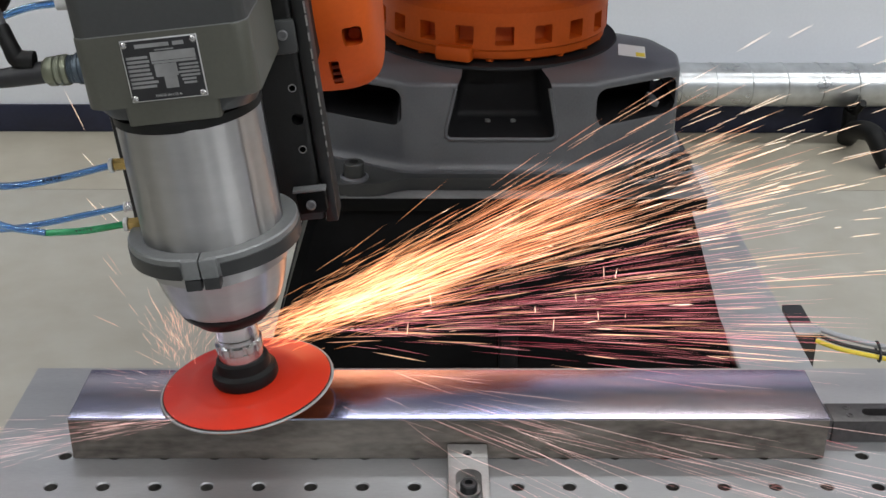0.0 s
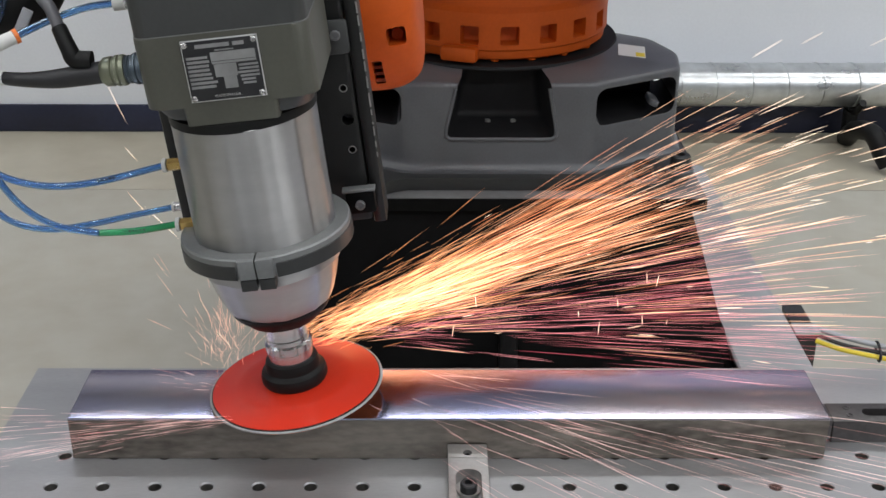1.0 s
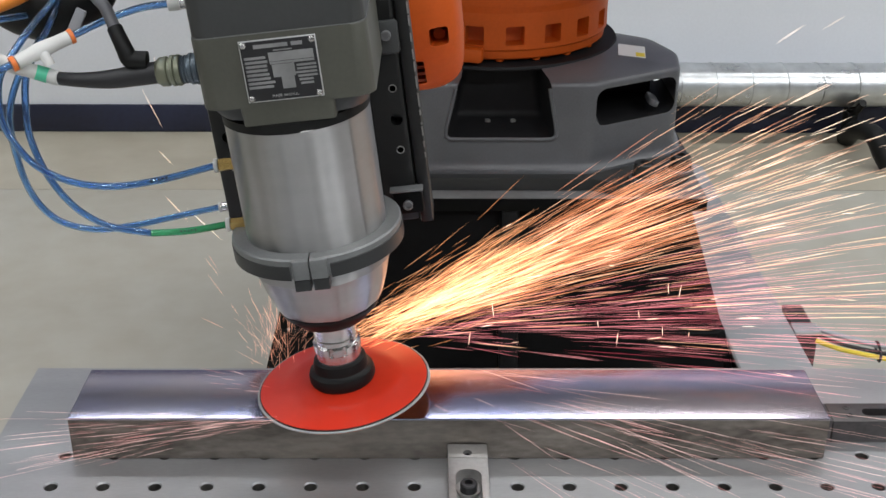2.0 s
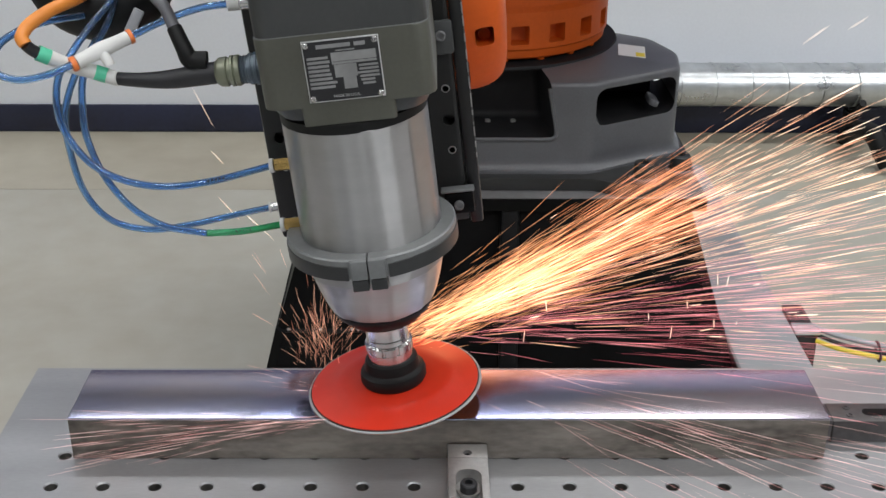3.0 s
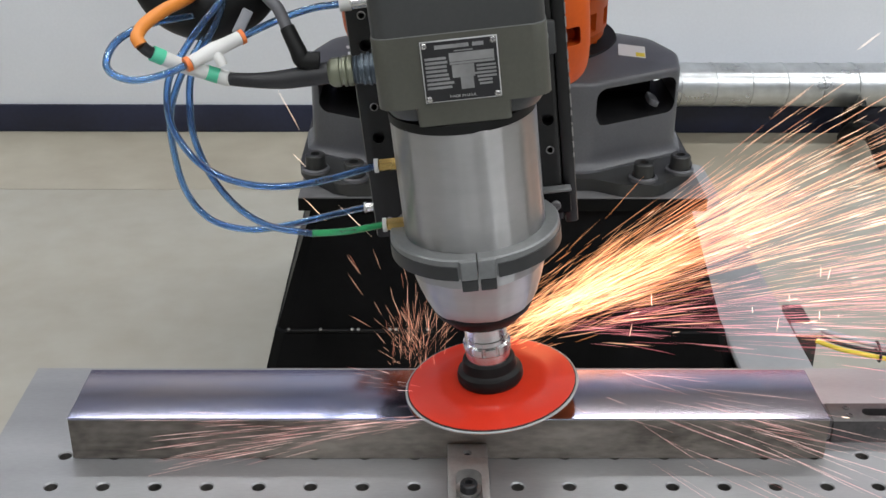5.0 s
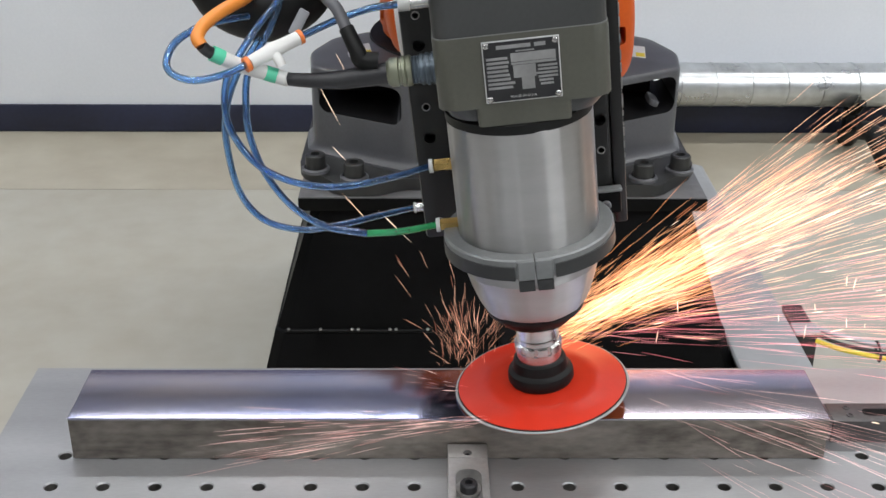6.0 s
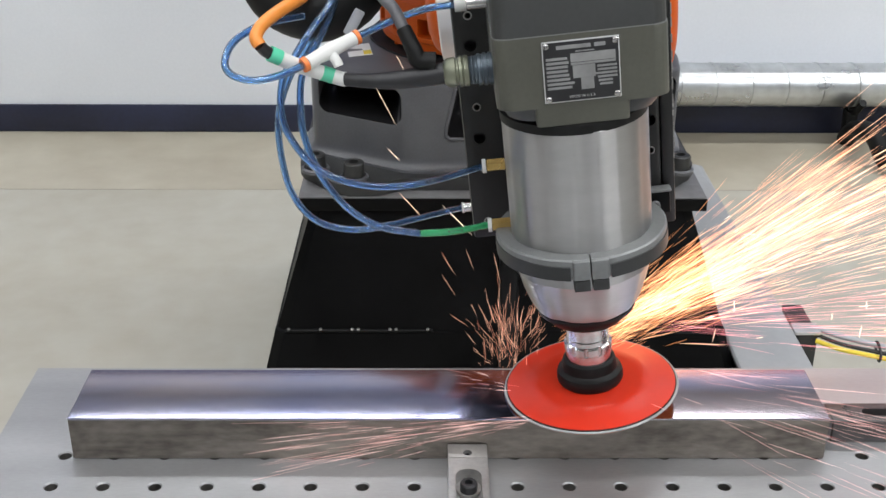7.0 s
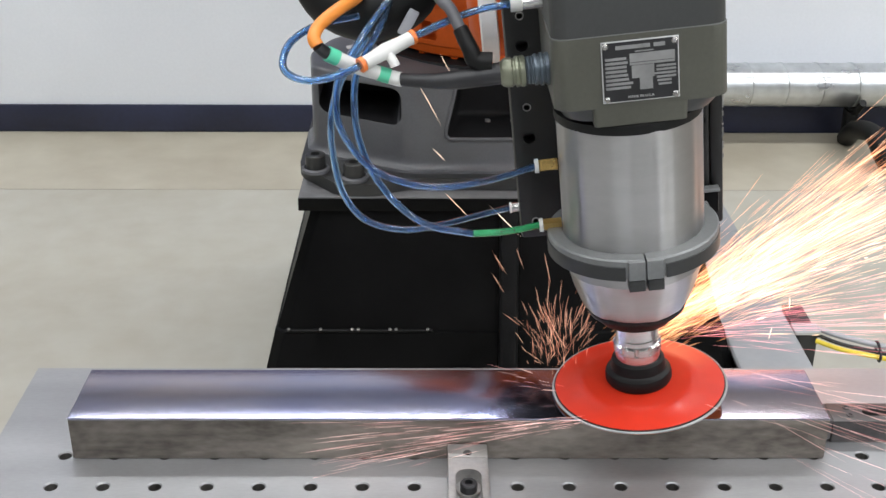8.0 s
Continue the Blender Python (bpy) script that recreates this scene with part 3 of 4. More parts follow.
floor_cable("black_cable", "thin black cable hanging from the connector box", M["hose_black"], [(0.858, 2.270, 0.294), (0.91, 2.237, 0.287), (0.99, 2.207, 0.282), (1.08, 2.185, 0.268), (1.36, 2.12, 0.06), (1.6, 2.07, 0.006)], 0.0045)
floor_cable("grey_cable", "light grey cable hanging from the connector box", M["grey_cable"], [(0.860, 2.285, 0.302), (0.912, 2.255, 0.297), (0.99, 2.223, 0.291), (1.08, 2.20, 0.276), (1.37, 2.14, 0.06), (1.6, 2.09, 0.008)], 0.0065)
tie = part("cable_tie", tube([(0.979, 2.188, 0.277), (0.981, 2.195, 0.288), (0.982, 2.222, 0.300), (0.982, 2.236, 0.291), (0.981, 2.222, 0.280), (0.979, 2.195, 0.270), (0.979, 2.188, 0.277)], 0.003, 6, 6), M["hose_black"])
tagged(tie, "black cable tie round the three cables", "cable tie")


def duct():
    y, z, r = 4.25, 0.2345, 0.082
    t = thing("spiral_duct", "shiny galvanised spiral duct lying along the wall", "duct", (1.6, y, z))
    part("pipe", lathe([(r - 0.002, -0.98), (r, -0.98), (r, 1.6), (r - 0.002, 1.6)], 40, axis="x"), M["galvanised"], t)
    for k in range(19):
        x = -0.95 + 0.133 * k
        s = lathe([(r - 0.001, -0.004), (r + 0.003, -0.002), (r + 0.003, 0.002), (r - 0.001, 0.004)], 32, axis="x")
        s.transform(Matrix.Translation((x, 0, 0)) @ Matrix.Rotation(radians(9), 4, "Z"))
        part("seam", s, M["galvanised"], t)


duct()


def duct_stand(x, label):
    t = thing("duct_stand", label, "stand", (x, 4.1, 0), "stands under the duct")
    saddle = tube([(0, 0.04, 0.20), (0, 0.09, 0.152), (0, 0.15, 0.138), (0, 0.21, 0.152), (0, 0.255, 0.20)], 0.014, 6, 10)
    part("saddle", saddle, M["rubber"], t)
    part("post", box(-0.02, 0.02, 0.12, 0.18, 0.0, 0.135, 0.004), M["rubber"], t)
    part("foot", tube([(0, 0.15, 0.02), (-0.02, 0.02, 0.10), (0.0, -0.10, 0.13), (0.03, -0.15, 0.07), (0.05, -0.17, 0.035)], 0.036, 6, 12), M["rubber"], t)
    return t


duct_stand(1.60, "black curved stand under the duct")
duct_stand(0.75, "black curved stand under the duct")

# ---------------------------------------------------------------- the moving tool
LEAN = 6.5
X45, Y_TOOL, Z_TOOL = 0.0355, 1.0206, 0.959
TIMES = [0.0, 0.5, 1.0, 1.5, 3.0, 3.5, 4.0, 4.5, 6.0, 6.5, 7.0, 7.5, 8.0]
SLIDE = [-0.2252, -0.2011, -0.1750, -0.1517, -0.0740, -0.0503, -0.0232, 0.0, 0.0768, 0.1001, 0.1271, 0.1508, 0.1769]


def tool_at(t):
    return X45 + float(np.interp(t, TIMES, SLIDE))


def nameplate(s):
    y = -0.0652
    plate = part("nameplate", box(-0.0292, 0.0362, y - 0.0012, y, 0.3318, 0.3858, 0.0004), M["plate_silver"], s, "silver data plate with black print")
    part("printed_field", box(-0.0282, 0.0352, y - 0.0017, y - 0.0013, 0.3328, 0.3848), M["plate_black"], plate)
    bar = lambda x0, x1, z0, z1: part("print_bar", box(x0, x1, y - 0.0021, y - 0.0017, z0, z1), M["plate_print"], plate)
    bar(-0.017, 0.012, 0.3785, 0.3818)
    bar(0.015, 0.0245, 0.3785, 0.3818)
    bar(-0.001, 0.015, 0.3753, 0.3764)
    bar(-0.0055, 0.0325, 0.3665, 0.3742)
    bar(-0.0055, 0.0325, 0.3640, 0.3660)
    bar(-0.004, 0.0150, 0.3525, 0.3636)
    bar(0.0025, 0.0135, 0.3420, 0.3524)
    for k, w in enumerate((0.018, 0.019, 0.018, 0.018, 0.019, 0.0195, 0.023, 0.021)):
        z = 0.3705 - 0.00365 * k
        bar(-0.0262, -0.0262 + w, z - 0.0011, z + 0.0011)
    for k, w in enumerate((0.0165, 0.0165, 0.0185, 0.0165, 0.012, 0.011)):
        z = 0.3612 - 0.0032 * k
        bar(0.0333 - w - (0.004 if k > 3 else 0), 0.0333 - (0.004 if k > 3 else 0), z - 0.0009, z + 0.0009)
    text = bpy.data.curves.new("origin_text", "FONT")
    text.body, text.size, text.align_x, text.align_y = "MADE IN U.S.A.", 0.0034, "CENTER", "CENTER"
    holder = new("origin_text", text)
    me = bpy.data.meshes.new_from_object(holder.evaluated_get(bpy.context.evaluated_depsgraph_get()))
    bpy.data.objects.remove(holder)
    me.transform(Matrix.Translation((0.0035, y - 0.0019, 0.3362)) @ Matrix.Rotation(math.pi / 2, 4, "X"))
    me.materials.clear()
    me.materials.append(M["plate_silver"])
    ob = new("printed_words", me)
    ob.parent = plate
    for x in (-0.0258, 0.0326):
        for z in (0.3354, 0.3822):
            b = lathe([(0, 0), (0.0028, 0), (0.0028, 0.0012), (0.0019, 0.0021), (0, 0.0023)], 14)
            b.transform(Matrix.Translation((x, y - 0.0017, z)) @ Matrix.Rotation(math.pi / 2, 4, "X"))
            part("rivet", b, M["chrome"], plate)


def spindle():
    s = thing("grinding_spindle", "steel grinding spindle with olive motor housing and red sanding disc", "power tool")
    # motor housing: olive lower half with a front tongue, charcoal upper half
    lower = prism(rounded(-0.0705, 0.0795, -0.0651, 0.085, 0.014, 5), 0.3275, 0.3905, 0.0012)
    low = part("lower_housing", lower, M["olive"], s, "olive grey lower motor housing")
    tongue = loft([(rounded(-0.0375, 0.043, -0.0649, 0.03, 0.004, 3), 0.3105), (rounded(-0.0385, 0.044, -0.0649, 0.03, 0.004, 3), 0.328)])
    part("front_tongue", tongue, M["olive"], low)
    under = loft([(rounded(-0.062, 0.070, -0.058, 0.078, 0.03, 5), 0.314), (rounded(-0.067, 0.076, -0.0605, 0.082, 0.016, 5), 0.3277)])
    part("chamfered_underside", under, M["charcoal"], low)
    part("upper_housing", prism(rounded(-0.0695, 0.0785, -0.0640, 0.085, 0.013, 5), 0.391, 0.66, 0.001), M["charcoal"], s, "charcoal upper motor housing")
    part("joint_line", prism(rounded(-0.0700, 0.0790, -0.0645, 0.085, 0.014, 5), 0.3903, 0.3912), M["ringgrey"], s)
    part("seal_band", lathe([(0.066, 0.300), (0.0678, 0.301), (0.0680, 0.3095), (0.060, 0.311), (0.058, 0.318)], 64), M["rubber"], s, "black seal band")
    part("cylinder", lobed(lathe([(0.0655, 0.176), (0.067, 0.178), (0.067, 0.3015), (0.0655, 0.303)], 288), LOBES), M["steel"], s, "brushed stainless cylinder")
    # clamp ring, split in front
    ring = lathe([(0.0672, 0.166), (0.0800, 0.166), (0.0815, 0.1675), (0.0815, 0.1845), (0.0800, 0.186), (0.0672, 0.186)], 96, (0, 0, 0), "z", True)
    clamp = part("clamp_ring", cut(ring, [box(-0.0007, 0.0007, -0.12, -0.05, 0.14, 0.2)]), M["ringgrey"], s, "grey split clamp ring")
    part("lug", cut(prism(rounded(-0.0165, 0.0165, -0.0838, -0.068, 0.002, 2), 0.1665, 0.1855, 0.0012), [box(-0.0007, 0.0007, -0.12, -0.05, 0.14, 0.2)]), M["ringgrey"], clamp)
    part("lug_foot", merge(box(-0.0160, -0.0012, -0.0834, -0.069, 0.1550, 0.1660, 0.001), box(0.0012, 0.0160, -0.0834, -0.069, 0.1550, 0.1660, 0.001)), M["darkgrey"], clamp, "dark split clamp lug")
    for sx in (-1, 1):
        # The band's grey also carries the shade on the ring's side.
        band = cut(lathe([(0.0805, 0.1655), (0.0824, 0.1655), (0.0824, 0.1790), (0.0805, 0.1800)], 96, (0, 0, 0), "z", True), [box(-0.2 * (sx > 0) - 0.0003, 0.2 * (sx < 0) + 0.0003, -0.2, 0.2, 0.1, 0.2), box(-0.0185, 0.0185, -0.2, 0, 0.1, 0.2)])
        part("band", band, M["darkgrey"], clamp, "lower band, darkened for the side's shade")
    part("nose", lobed(lathe([(0.040, 0.1025), (0.0500, 0.103), (0.0508, 0.104), (0.0545, 0.112), (0.0600, 0.1285), (0.0645, 0.1465), (0.0660, 0.148), (0.0660, 0.177)], 240), LOBES), M["steel"], s, "tapered steel nose")
    part("nose_seal", lathe([(0.026, 0.083), (0.036, 0.084), (0.0405, 0.089), (0.0478, 0.0960), (0.0498, 0.1010), (0.0496, 0.1024), (0.03, 0.1024)], 64), M["rubber"], s, "dark nose seal")
    part("shaft", lathe([(0.019, 0.062), (0.0215, 0.063), (0.0215, 0.075), (0.0235, 0.083), (0.0235, 0.085)], 40), M["chrome"], s, "bright steel shaft")
    col = lathe([(0.0225, 0.030), (0.0225, 0.046), (0.0240, 0.0475), (0.0240, 0.055), (0.0215, 0.057), (0.0215, 0.0615), (0.019, 0.062)], 40)
    collar = part("collar", cut(col, [lathe([(0, 0), (0.0022, 0), (0.0022, 0.01), (0, 0.01)], 10, (0.0235 * math.cos(a) * 1.0, 0.0235 * math.sin(a), 0.0465)) for a in (-2.35, -1.75, -1.15, -0.5)]), M["chrome"], s, "chrome collar with spanner notches")
    spin = thing("disc_assembly", "", "")
    spin.parent = s
    part("hub", lathe([(0.018, 0.037), (0.0238, 0.037), (0.0262, 0.0352), (0.0274, 0.031), (0.0280, 0.0255), (0.0295, 0.0238), (0.0325, 0.0222), (0.0336, 0.0185), (0.0336, 0.0130), (0.0318, 0.0098), (0.018, 0.0095)], 48), M["rubber"], spin, "black rubber hub")
    pad = lathe([(0.03, 0.0098), (0.040, 0.0096), (0.050, 0.0088), (0.0585, 0.0090), (0.0615, 0.0078), (0.080, 0.0058), (0.0855, 0.0051), (0.0860, 0.0040), (0.03, 0.0036)], 96)
    part("backing_pad", pad, M["red"], spin, "bright red backing pad")
    part("abrasive_sheet", lathe([(0.0, 0.0017), (0.0884, 0.0017), (0.0891, 0.0022), (0.0887, 0.0034), (0.0, 0.0034)], 96), M["abrasive"], spin, "grey fibre edge of the abrasive disc")
    part("grit_face", lathe([(0.0, 0.0008), (0.0875, 0.0008), (0.088, 0.0016), (0.0, 0.0016)], 96), M["grit"], spin, "orange abrasive grit face")
    # Dark ring added for the shadow line between pad and sheet.
    part("pad_rim", lathe([(0.0855, 0.0034), (0.0868, 0.0034), (0.0868, 0.0042), (0.0855, 0.0046)], 96, (0, 0, 0), "z", True), M["rubber"], spin, "thin dark ring for the shadow gap under the pad")
    nameplate(s)
    # adapter plate behind, with tapped holes
    y0 = 0.088
    adapter = box(-0.104, 0.0935, y0, 0.120, 0.137, 0.62, 0.004)
    holes = [(x, z, r) for x in (0.083, -0.088) for z, r in ((0.157, 0.0038), (0.217, 0.0038), (0.249, 0.0062), (0.282, 0.0038), (0.345, 0.0062), (0.375, 0.0038), (0.41, 0.0038), (0.44, 0.0062))]
    plate = part("adapter_plate", cut(adapter, [lathe([(r, y0 - 0.01), (r, y0 + 0.02)], 12, (x, 0, z), "y") for x, z, r in holes]), M["adapter"], s, "black drilled adapter plate")
    part("edge_rail", box(0.094, 0.1075, y0 + 0.003, 0.128, 0.132, 0.62, 0.003), M["adapter"], plate)
    # Bright dashes of random length along the rail's front edge.
    dash_rng, z = random.Random(3), 0.205
    while z < 0.46:
        step = dash_rng.uniform(0.002, 0.014)
        part("worn_edge", box(0.1064, 0.1078, y0 + 0.0026, y0 + 0.0040, z, z + step), M["clampsteel"], plate, "short bright metal dashes along the edge")
        z += step + dash_rng.uniform(0.002, 0.009)
    for x, z, r in holes:
        if r < 0.005:
            b = lathe([(r * 0.85, -0.0005), (r * 1.12, -0.0005), (r * 1.08, -0.0012), (r * 0.85, -0.0012)], 16, (x, y0, z), "y", True)
            part("thread_insert", b, M["clampsteel"], plate)
    b1 = part("bracket", box(0.069, 0.100, y0 - 0.012, y0 - 0.0006, 0.15, 0.174, 0.003), M["black"], plate, "small grey bracket with a screw")
    part("bracket_top", box(0.067, 0.101, y0 - 0.013, y0 - 0.001, 0.1745, 0.178, 0.001), M["ringgrey"], b1)
    screw(0.005, 0.004, (0.084, y0 - 0.0122, 0.161), M["plate_dull"], b1, "cap_screw", 0.6, axis="-y")
    b2 = part("bracket", box(0.069, 0.096, y0 - 0.008, y0 - 0.0006, 0.318, 0.352, 0.003), M["charcoal"], plate, "small grey bracket with a screw")
    screw(0.005, 0.004, (0.084, y0 - 0.0082, 0.338), M["plate_dull"], b2, "cap_screw", 0.6, axis="-y")
    # air fittings
    for z in (0.2495, 0.1875):
        f = part("air_fitting", lathe([(0.004, -0.0665), (0.0062, -0.0670), (0.0062, -0.0835), (0.0052, -0.0845), (0.004, -0.0845)], 6, (0, 0.0114, z), "x"), M["brass"], s, "brass air fitting")
        part("release_ring", lathe([(0.003, -0.0848), (0.0068, -0.0848), (0.0068, -0.0885), (0.003, -0.0885)], 16, (0, 0.0114, z), "x"), M["white_plastic"], f, "white release ring")
    f = part("air_fitting", lathe([(0.003, -0.1035), (0.0048, -0.1035), (0.0048, -0.1115), (0.003, -0.1115)], 16, (0, 0.0985, 0.170), "x"), M["chrome"], s, "small steel air fitting")
    part("release_ring", lathe([(0.003, -0.1117), (0.0055, -0.1117), (0.0055, -0.1138), (0.003, -0.1138)], 16, (0, 0.0985, 0.170), "x"), M["white_plastic"], f)
    f = part("air_fitting", lathe([(0.003, -0.069), (0.0062, -0.070), (0.0062, -0.088), (0.003, -0.088)], 16, (0, 0.0094, 0.407), "x"), M["chrome"], s, "steel push-in air fitting")
    part("release_ring", lathe([(0.003, -0.0882), (0.0068, -0.0882), (0.0068, -0.0985), (0.003, -0.0985)], 16, (0, 0.0094, 0.407), "x"), M["white_plastic"], f)
    # electrical connector
    c = part("connector", lathe([(0.0088, -0.070), (0.0145, -0.0705), (0.0145, -0.0735), (0.0134, -0.074), (0.0134, -0.0755), (0.0146, -0.076), (0.0146, -0.0785), (0.0132, -0.079), (0.0132, -0.0805), (0.0141, -0.081), (0.0141, -0.0835), (0.0125, -0.084), (0.0128, -0.0855), (0.0120, -0.0865), (0.0128, -0.088), (0.0120, -0.0893), (0.0127, -0.0905), (0.0106, -0.092)], 24, (0, -0.0206, 0.3545), "x"), M["bluegrey"], s, "blue-grey threaded connector")
    part("coupling_nut", lathe([(0.0097, -0.0915), (0.0132, -0.0915), (0.0139, -0.093), (0.0139, -0.0955), (0.0130, -0.0965), (0.0139, -0.0975), (0.0139, -0.100), (0.0121, -0.1008), (0.0121, -0.1025), (0.0134, -0.1035), (0.0130, -0.110), (0.0110, -0.1125), (0.0088, -0.115)], 16, (0, -0.0206, 0.3545), "x"), M["olive_metal"], c, "olive metal coupling nut")
    return s, spin


SPINDLE, DISC = spindle()


def hoses():
    """Air tubes and cables that ride with the tool."""
    s = thing("hose_bundle", "looped blue air tubes and black cables tied beside the spindle", "hoses")
    r = 0.0034

    def air(name, pts, mat, label):
        """A clear tube with its bore."""
        line = spline(pts, 9)
        skin = tube(line, r, 0, 14)
        outer = len(skin.faces)
        ob = part(name, merge(skin, tube(line, r * 0.66, 0, 14)), mat, s, label)
        bm = bmesh.new()
        bm.from_mesh(ob.data)
        bm.faces.ensure_lookup_table()
        bmesh.ops.reverse_faces(bm, faces=bm.faces[outer:])
        bm.to_mesh(ob.data)
        bm.free()
        return ob

    def mark(ob, a, b):
        """A short line of black print along the tube's front."""
        a, b = Vector(a), Vector(b)
        for k in range(5):
            p = a.lerp(b, k / 4)
            part("print_mark", box(p.x - 0.0012, p.x + 0.0009, p.y - 0.0036, p.y - 0.0020, p.z + 0.0006 * (k % 2), p.z + 0.0026), M["hose_black"], ob)
    air("air_tube", [(-0.098, 0.009, 0.407), (-0.124, 0.009, 0.406), (-0.155, 0.004, 0.400), (-0.188, -0.001, 0.390)], M["blue"], "clear blue air tube")
    air("air_tube", [(-0.233, -0.031, 0.379), (-0.253, -0.041, 0.375), (-0.277, -0.046, 0.374), (-0.295, -0.046, 0.381), (-0.300, -0.041, 0.392), (-0.292, -0.021, 0.404), (-0.270, 0.009, 0.408), (-0.238, 0.039, 0.404)], M["blue"], "clear blue air tube in a loop")
    feed = air("air_tube", [(-0.190, 0.055, 0.450), (-0.207, 0.039, 0.418), (-0.227, 0.019, 0.399), (-0.246, -0.001, 0.378), (-0.259, -0.011, 0.359), (-0.264, -0.016, 0.329), (-0.257, -0.021, 0.305), (-0.240, -0.026, 0.281), (-0.212, -0.031, 0.265), (-0.177, -0.031, 0.256), (-0.136, -0.021, 0.253), (-0.087, 0.0112, 0.2495)], M["blue"], "clear blue air tube")
    mark(feed, (-0.140, -0.0222, 0.2533), (-0.127, -0.0165, 0.2528))
    air("air_tube", [(-0.195, 0.055, 0.440), (-0.214, 0.039, 0.400), (-0.234, 0.024, 0.372), (-0.246, 0.019, 0.351), (-0.250, 0.009, 0.324), (-0.249, -0.001, 0.300), (-0.239, -0.011, 0.267), (-0.218, -0.021, 0.236), (-0.191, -0.021, 0.213), (-0.153, -0.021, 0.201)], M["blue"], "clear blue air tube")
    green_end = air("air_tube", [(-0.153, -0.021, 0.201), (-0.120, -0.011, 0.195), (-0.0865, 0.0112, 0.188)], M["green"], "green end of the air tube")
    mark(green_end, (-0.126, -0.0133, 0.1961), (-0.114, -0.0078, 0.1938))
    air("air_tube", [(-0.21, 0.060, 0.42), (-0.235, 0.049, 0.378), (-0.258, 0.039, 0.351), (-0.274, 0.029, 0.317), (-0.279, 0.029, 0.278), (-0.275, 0.029, 0.234), (-0.256, 0.029, 0.203), (-0.220, 0.029, 0.189), (-0.1843, 0.050, 0.181), (-0.1475, 0.075, 0.1755), (-0.1130, 0.0985, 0.170)], M["blue"], "clear blue air tube")
    # tee piece
    tee = part("tee_piece", tube([(-0.190, -0.002, 0.3895), (-0.212, -0.0165, 0.3845), (-0.231, -0.030, 0.3795)], 0.0068, 4, 16, (0.0062, 0.0064, 0.0074, 0.0064, 0.0062)), M["white_plastic"], s, "white plastic tee piece")
    part("branch", tube([(-0.211, -0.018, 0.384), (-0.2065, -0.022, 0.3765), (-0.205, -0.023, 0.372)], 0.0046, 3, 12), M["white_plastic"], tee)
    part("release_ring", tube([(-0.1865, 0.000, 0.3903), (-0.1895, -0.0018, 0.3896)], 0.0068, 0, 16), M["orange_plastic"], tee, "orange release ring")
    part("release_ring", tube([(-0.2315, -0.0303, 0.3794), (-0.2350, -0.0325, 0.3786)], 0.0068, 0, 16), M["orange_plastic"], tee, "orange release ring")
    # motor cable with sleeves
    cab = part("motor_cable", tube([(-0.112, -0.0206, 0.3545), (-0.130, -0.021, 0.354), (-0.155, -0.021, 0.353), (-0.180, -0.021, 0.355), (-0.2054, -0.0160, 0.3581), (-0.2191, -0.0160, 0.3642), (-0.2418, -0.0220, 0.3763), (-0.2623, -0.0320, 0.3927), (-0.2685, -0.0370, 0.4018)], 0.007, 8, 14, (0.0100, 0.0098, 0.0086, 0.0068, 0.0058, 0.0055, 0.0054, 0.0054, 0.0052)), M["hose_black"], s, "thick black motor cable")
    part("sleeve", tube([(-0.2016, -0.0168, 0.3576), (-0.2054, -0.0160, 0.3581), (-0.2191, -0.0160, 0.3642), (-0.2418, -0.0220, 0.3763), (-0.2592, -0.0305, 0.3902)], 0.0066, 6, 14), M["white_plastic"], cab, "white heat-shrink sleeve")
    part("band", tube([(-0.2116, -0.0160, 0.3608), (-0.2191, -0.0160, 0.3642), (-0.2218, -0.0167, 0.3657)], 0.0070, 4, 14), M["teal"], cab, "green marking band")
    part("band", tube([(-0.2541, -0.0280, 0.3861), (-0.2619, -0.0318, 0.3924)], 0.0070, 0, 14), M["teal"], cab, "green marking band")
    part("orange_cable", tube([(-0.2685, -0.0370, 0.4018), (-0.2709, -0.0340, 0.4085), (-0.2656, -0.0210, 0.4154), (-0.2520, -0.0010, 0.4210), (-0.2340, 0.0390, 0.4230), (-0.2100, 0.0600, 0.4400)], 0.0058, 8, 12), M["orange_cable"], s, "orange cable")
    c2 = part("signal_cable", tube([(-0.180, 0.03, 0.46), (-0.162, 0.009, 0.423), (-0.152, -0.001, 0.412), (-0.145, -0.011, 0.396), (-0.137, -0.021, 0.378)], 0.0055, 8, 12), M["dark_cable"], s, "dark grey signal cable")
    part("boot", tube([(-0.145, -0.011, 0.396), (-0.138, -0.020, 0.379), (-0.134, -0.021, 0.369), (-0.120, -0.021, 0.366)], 0.0095, 6, 14, (0.0068, 0.0074, 0.0085, 0.0085)), M["rubber"], c2, "black rubber elbow boot")
    # cable clamp that carries the bundle
    body = tube([(-0.285, 0.085, 0.455), (-0.262, 0.075, 0.415), (-0.225, 0.07, 0.402), (-0.19, 0.075, 0.412), (-0.165, 0.085, 0.455)], 0.03, 6, 16, (0.022, 0.028, 0.032, 0.028, 0.022))
    block = part("cable_clamp", body, M["rubber"], s, "black dress-pack cable clamp")
    part("carrier", box(-0.25, -0.09, 0.085, 0.125, 0.43, 0.50, 0.008), M["black"], s, "black bracket to the adapter plate")
    part("strap", box(-0.005, 0.005, -0.002, 0.002, -0.013, 0.013, 0.0015), M["grey_cable"], block, "grey cable tie end")
    bpy.data.objects[block.children[0].name].matrix_basis = pose(-0.192, 0.035, 0.394, 0, 35, 0)
    return s


HOSES = hoses()


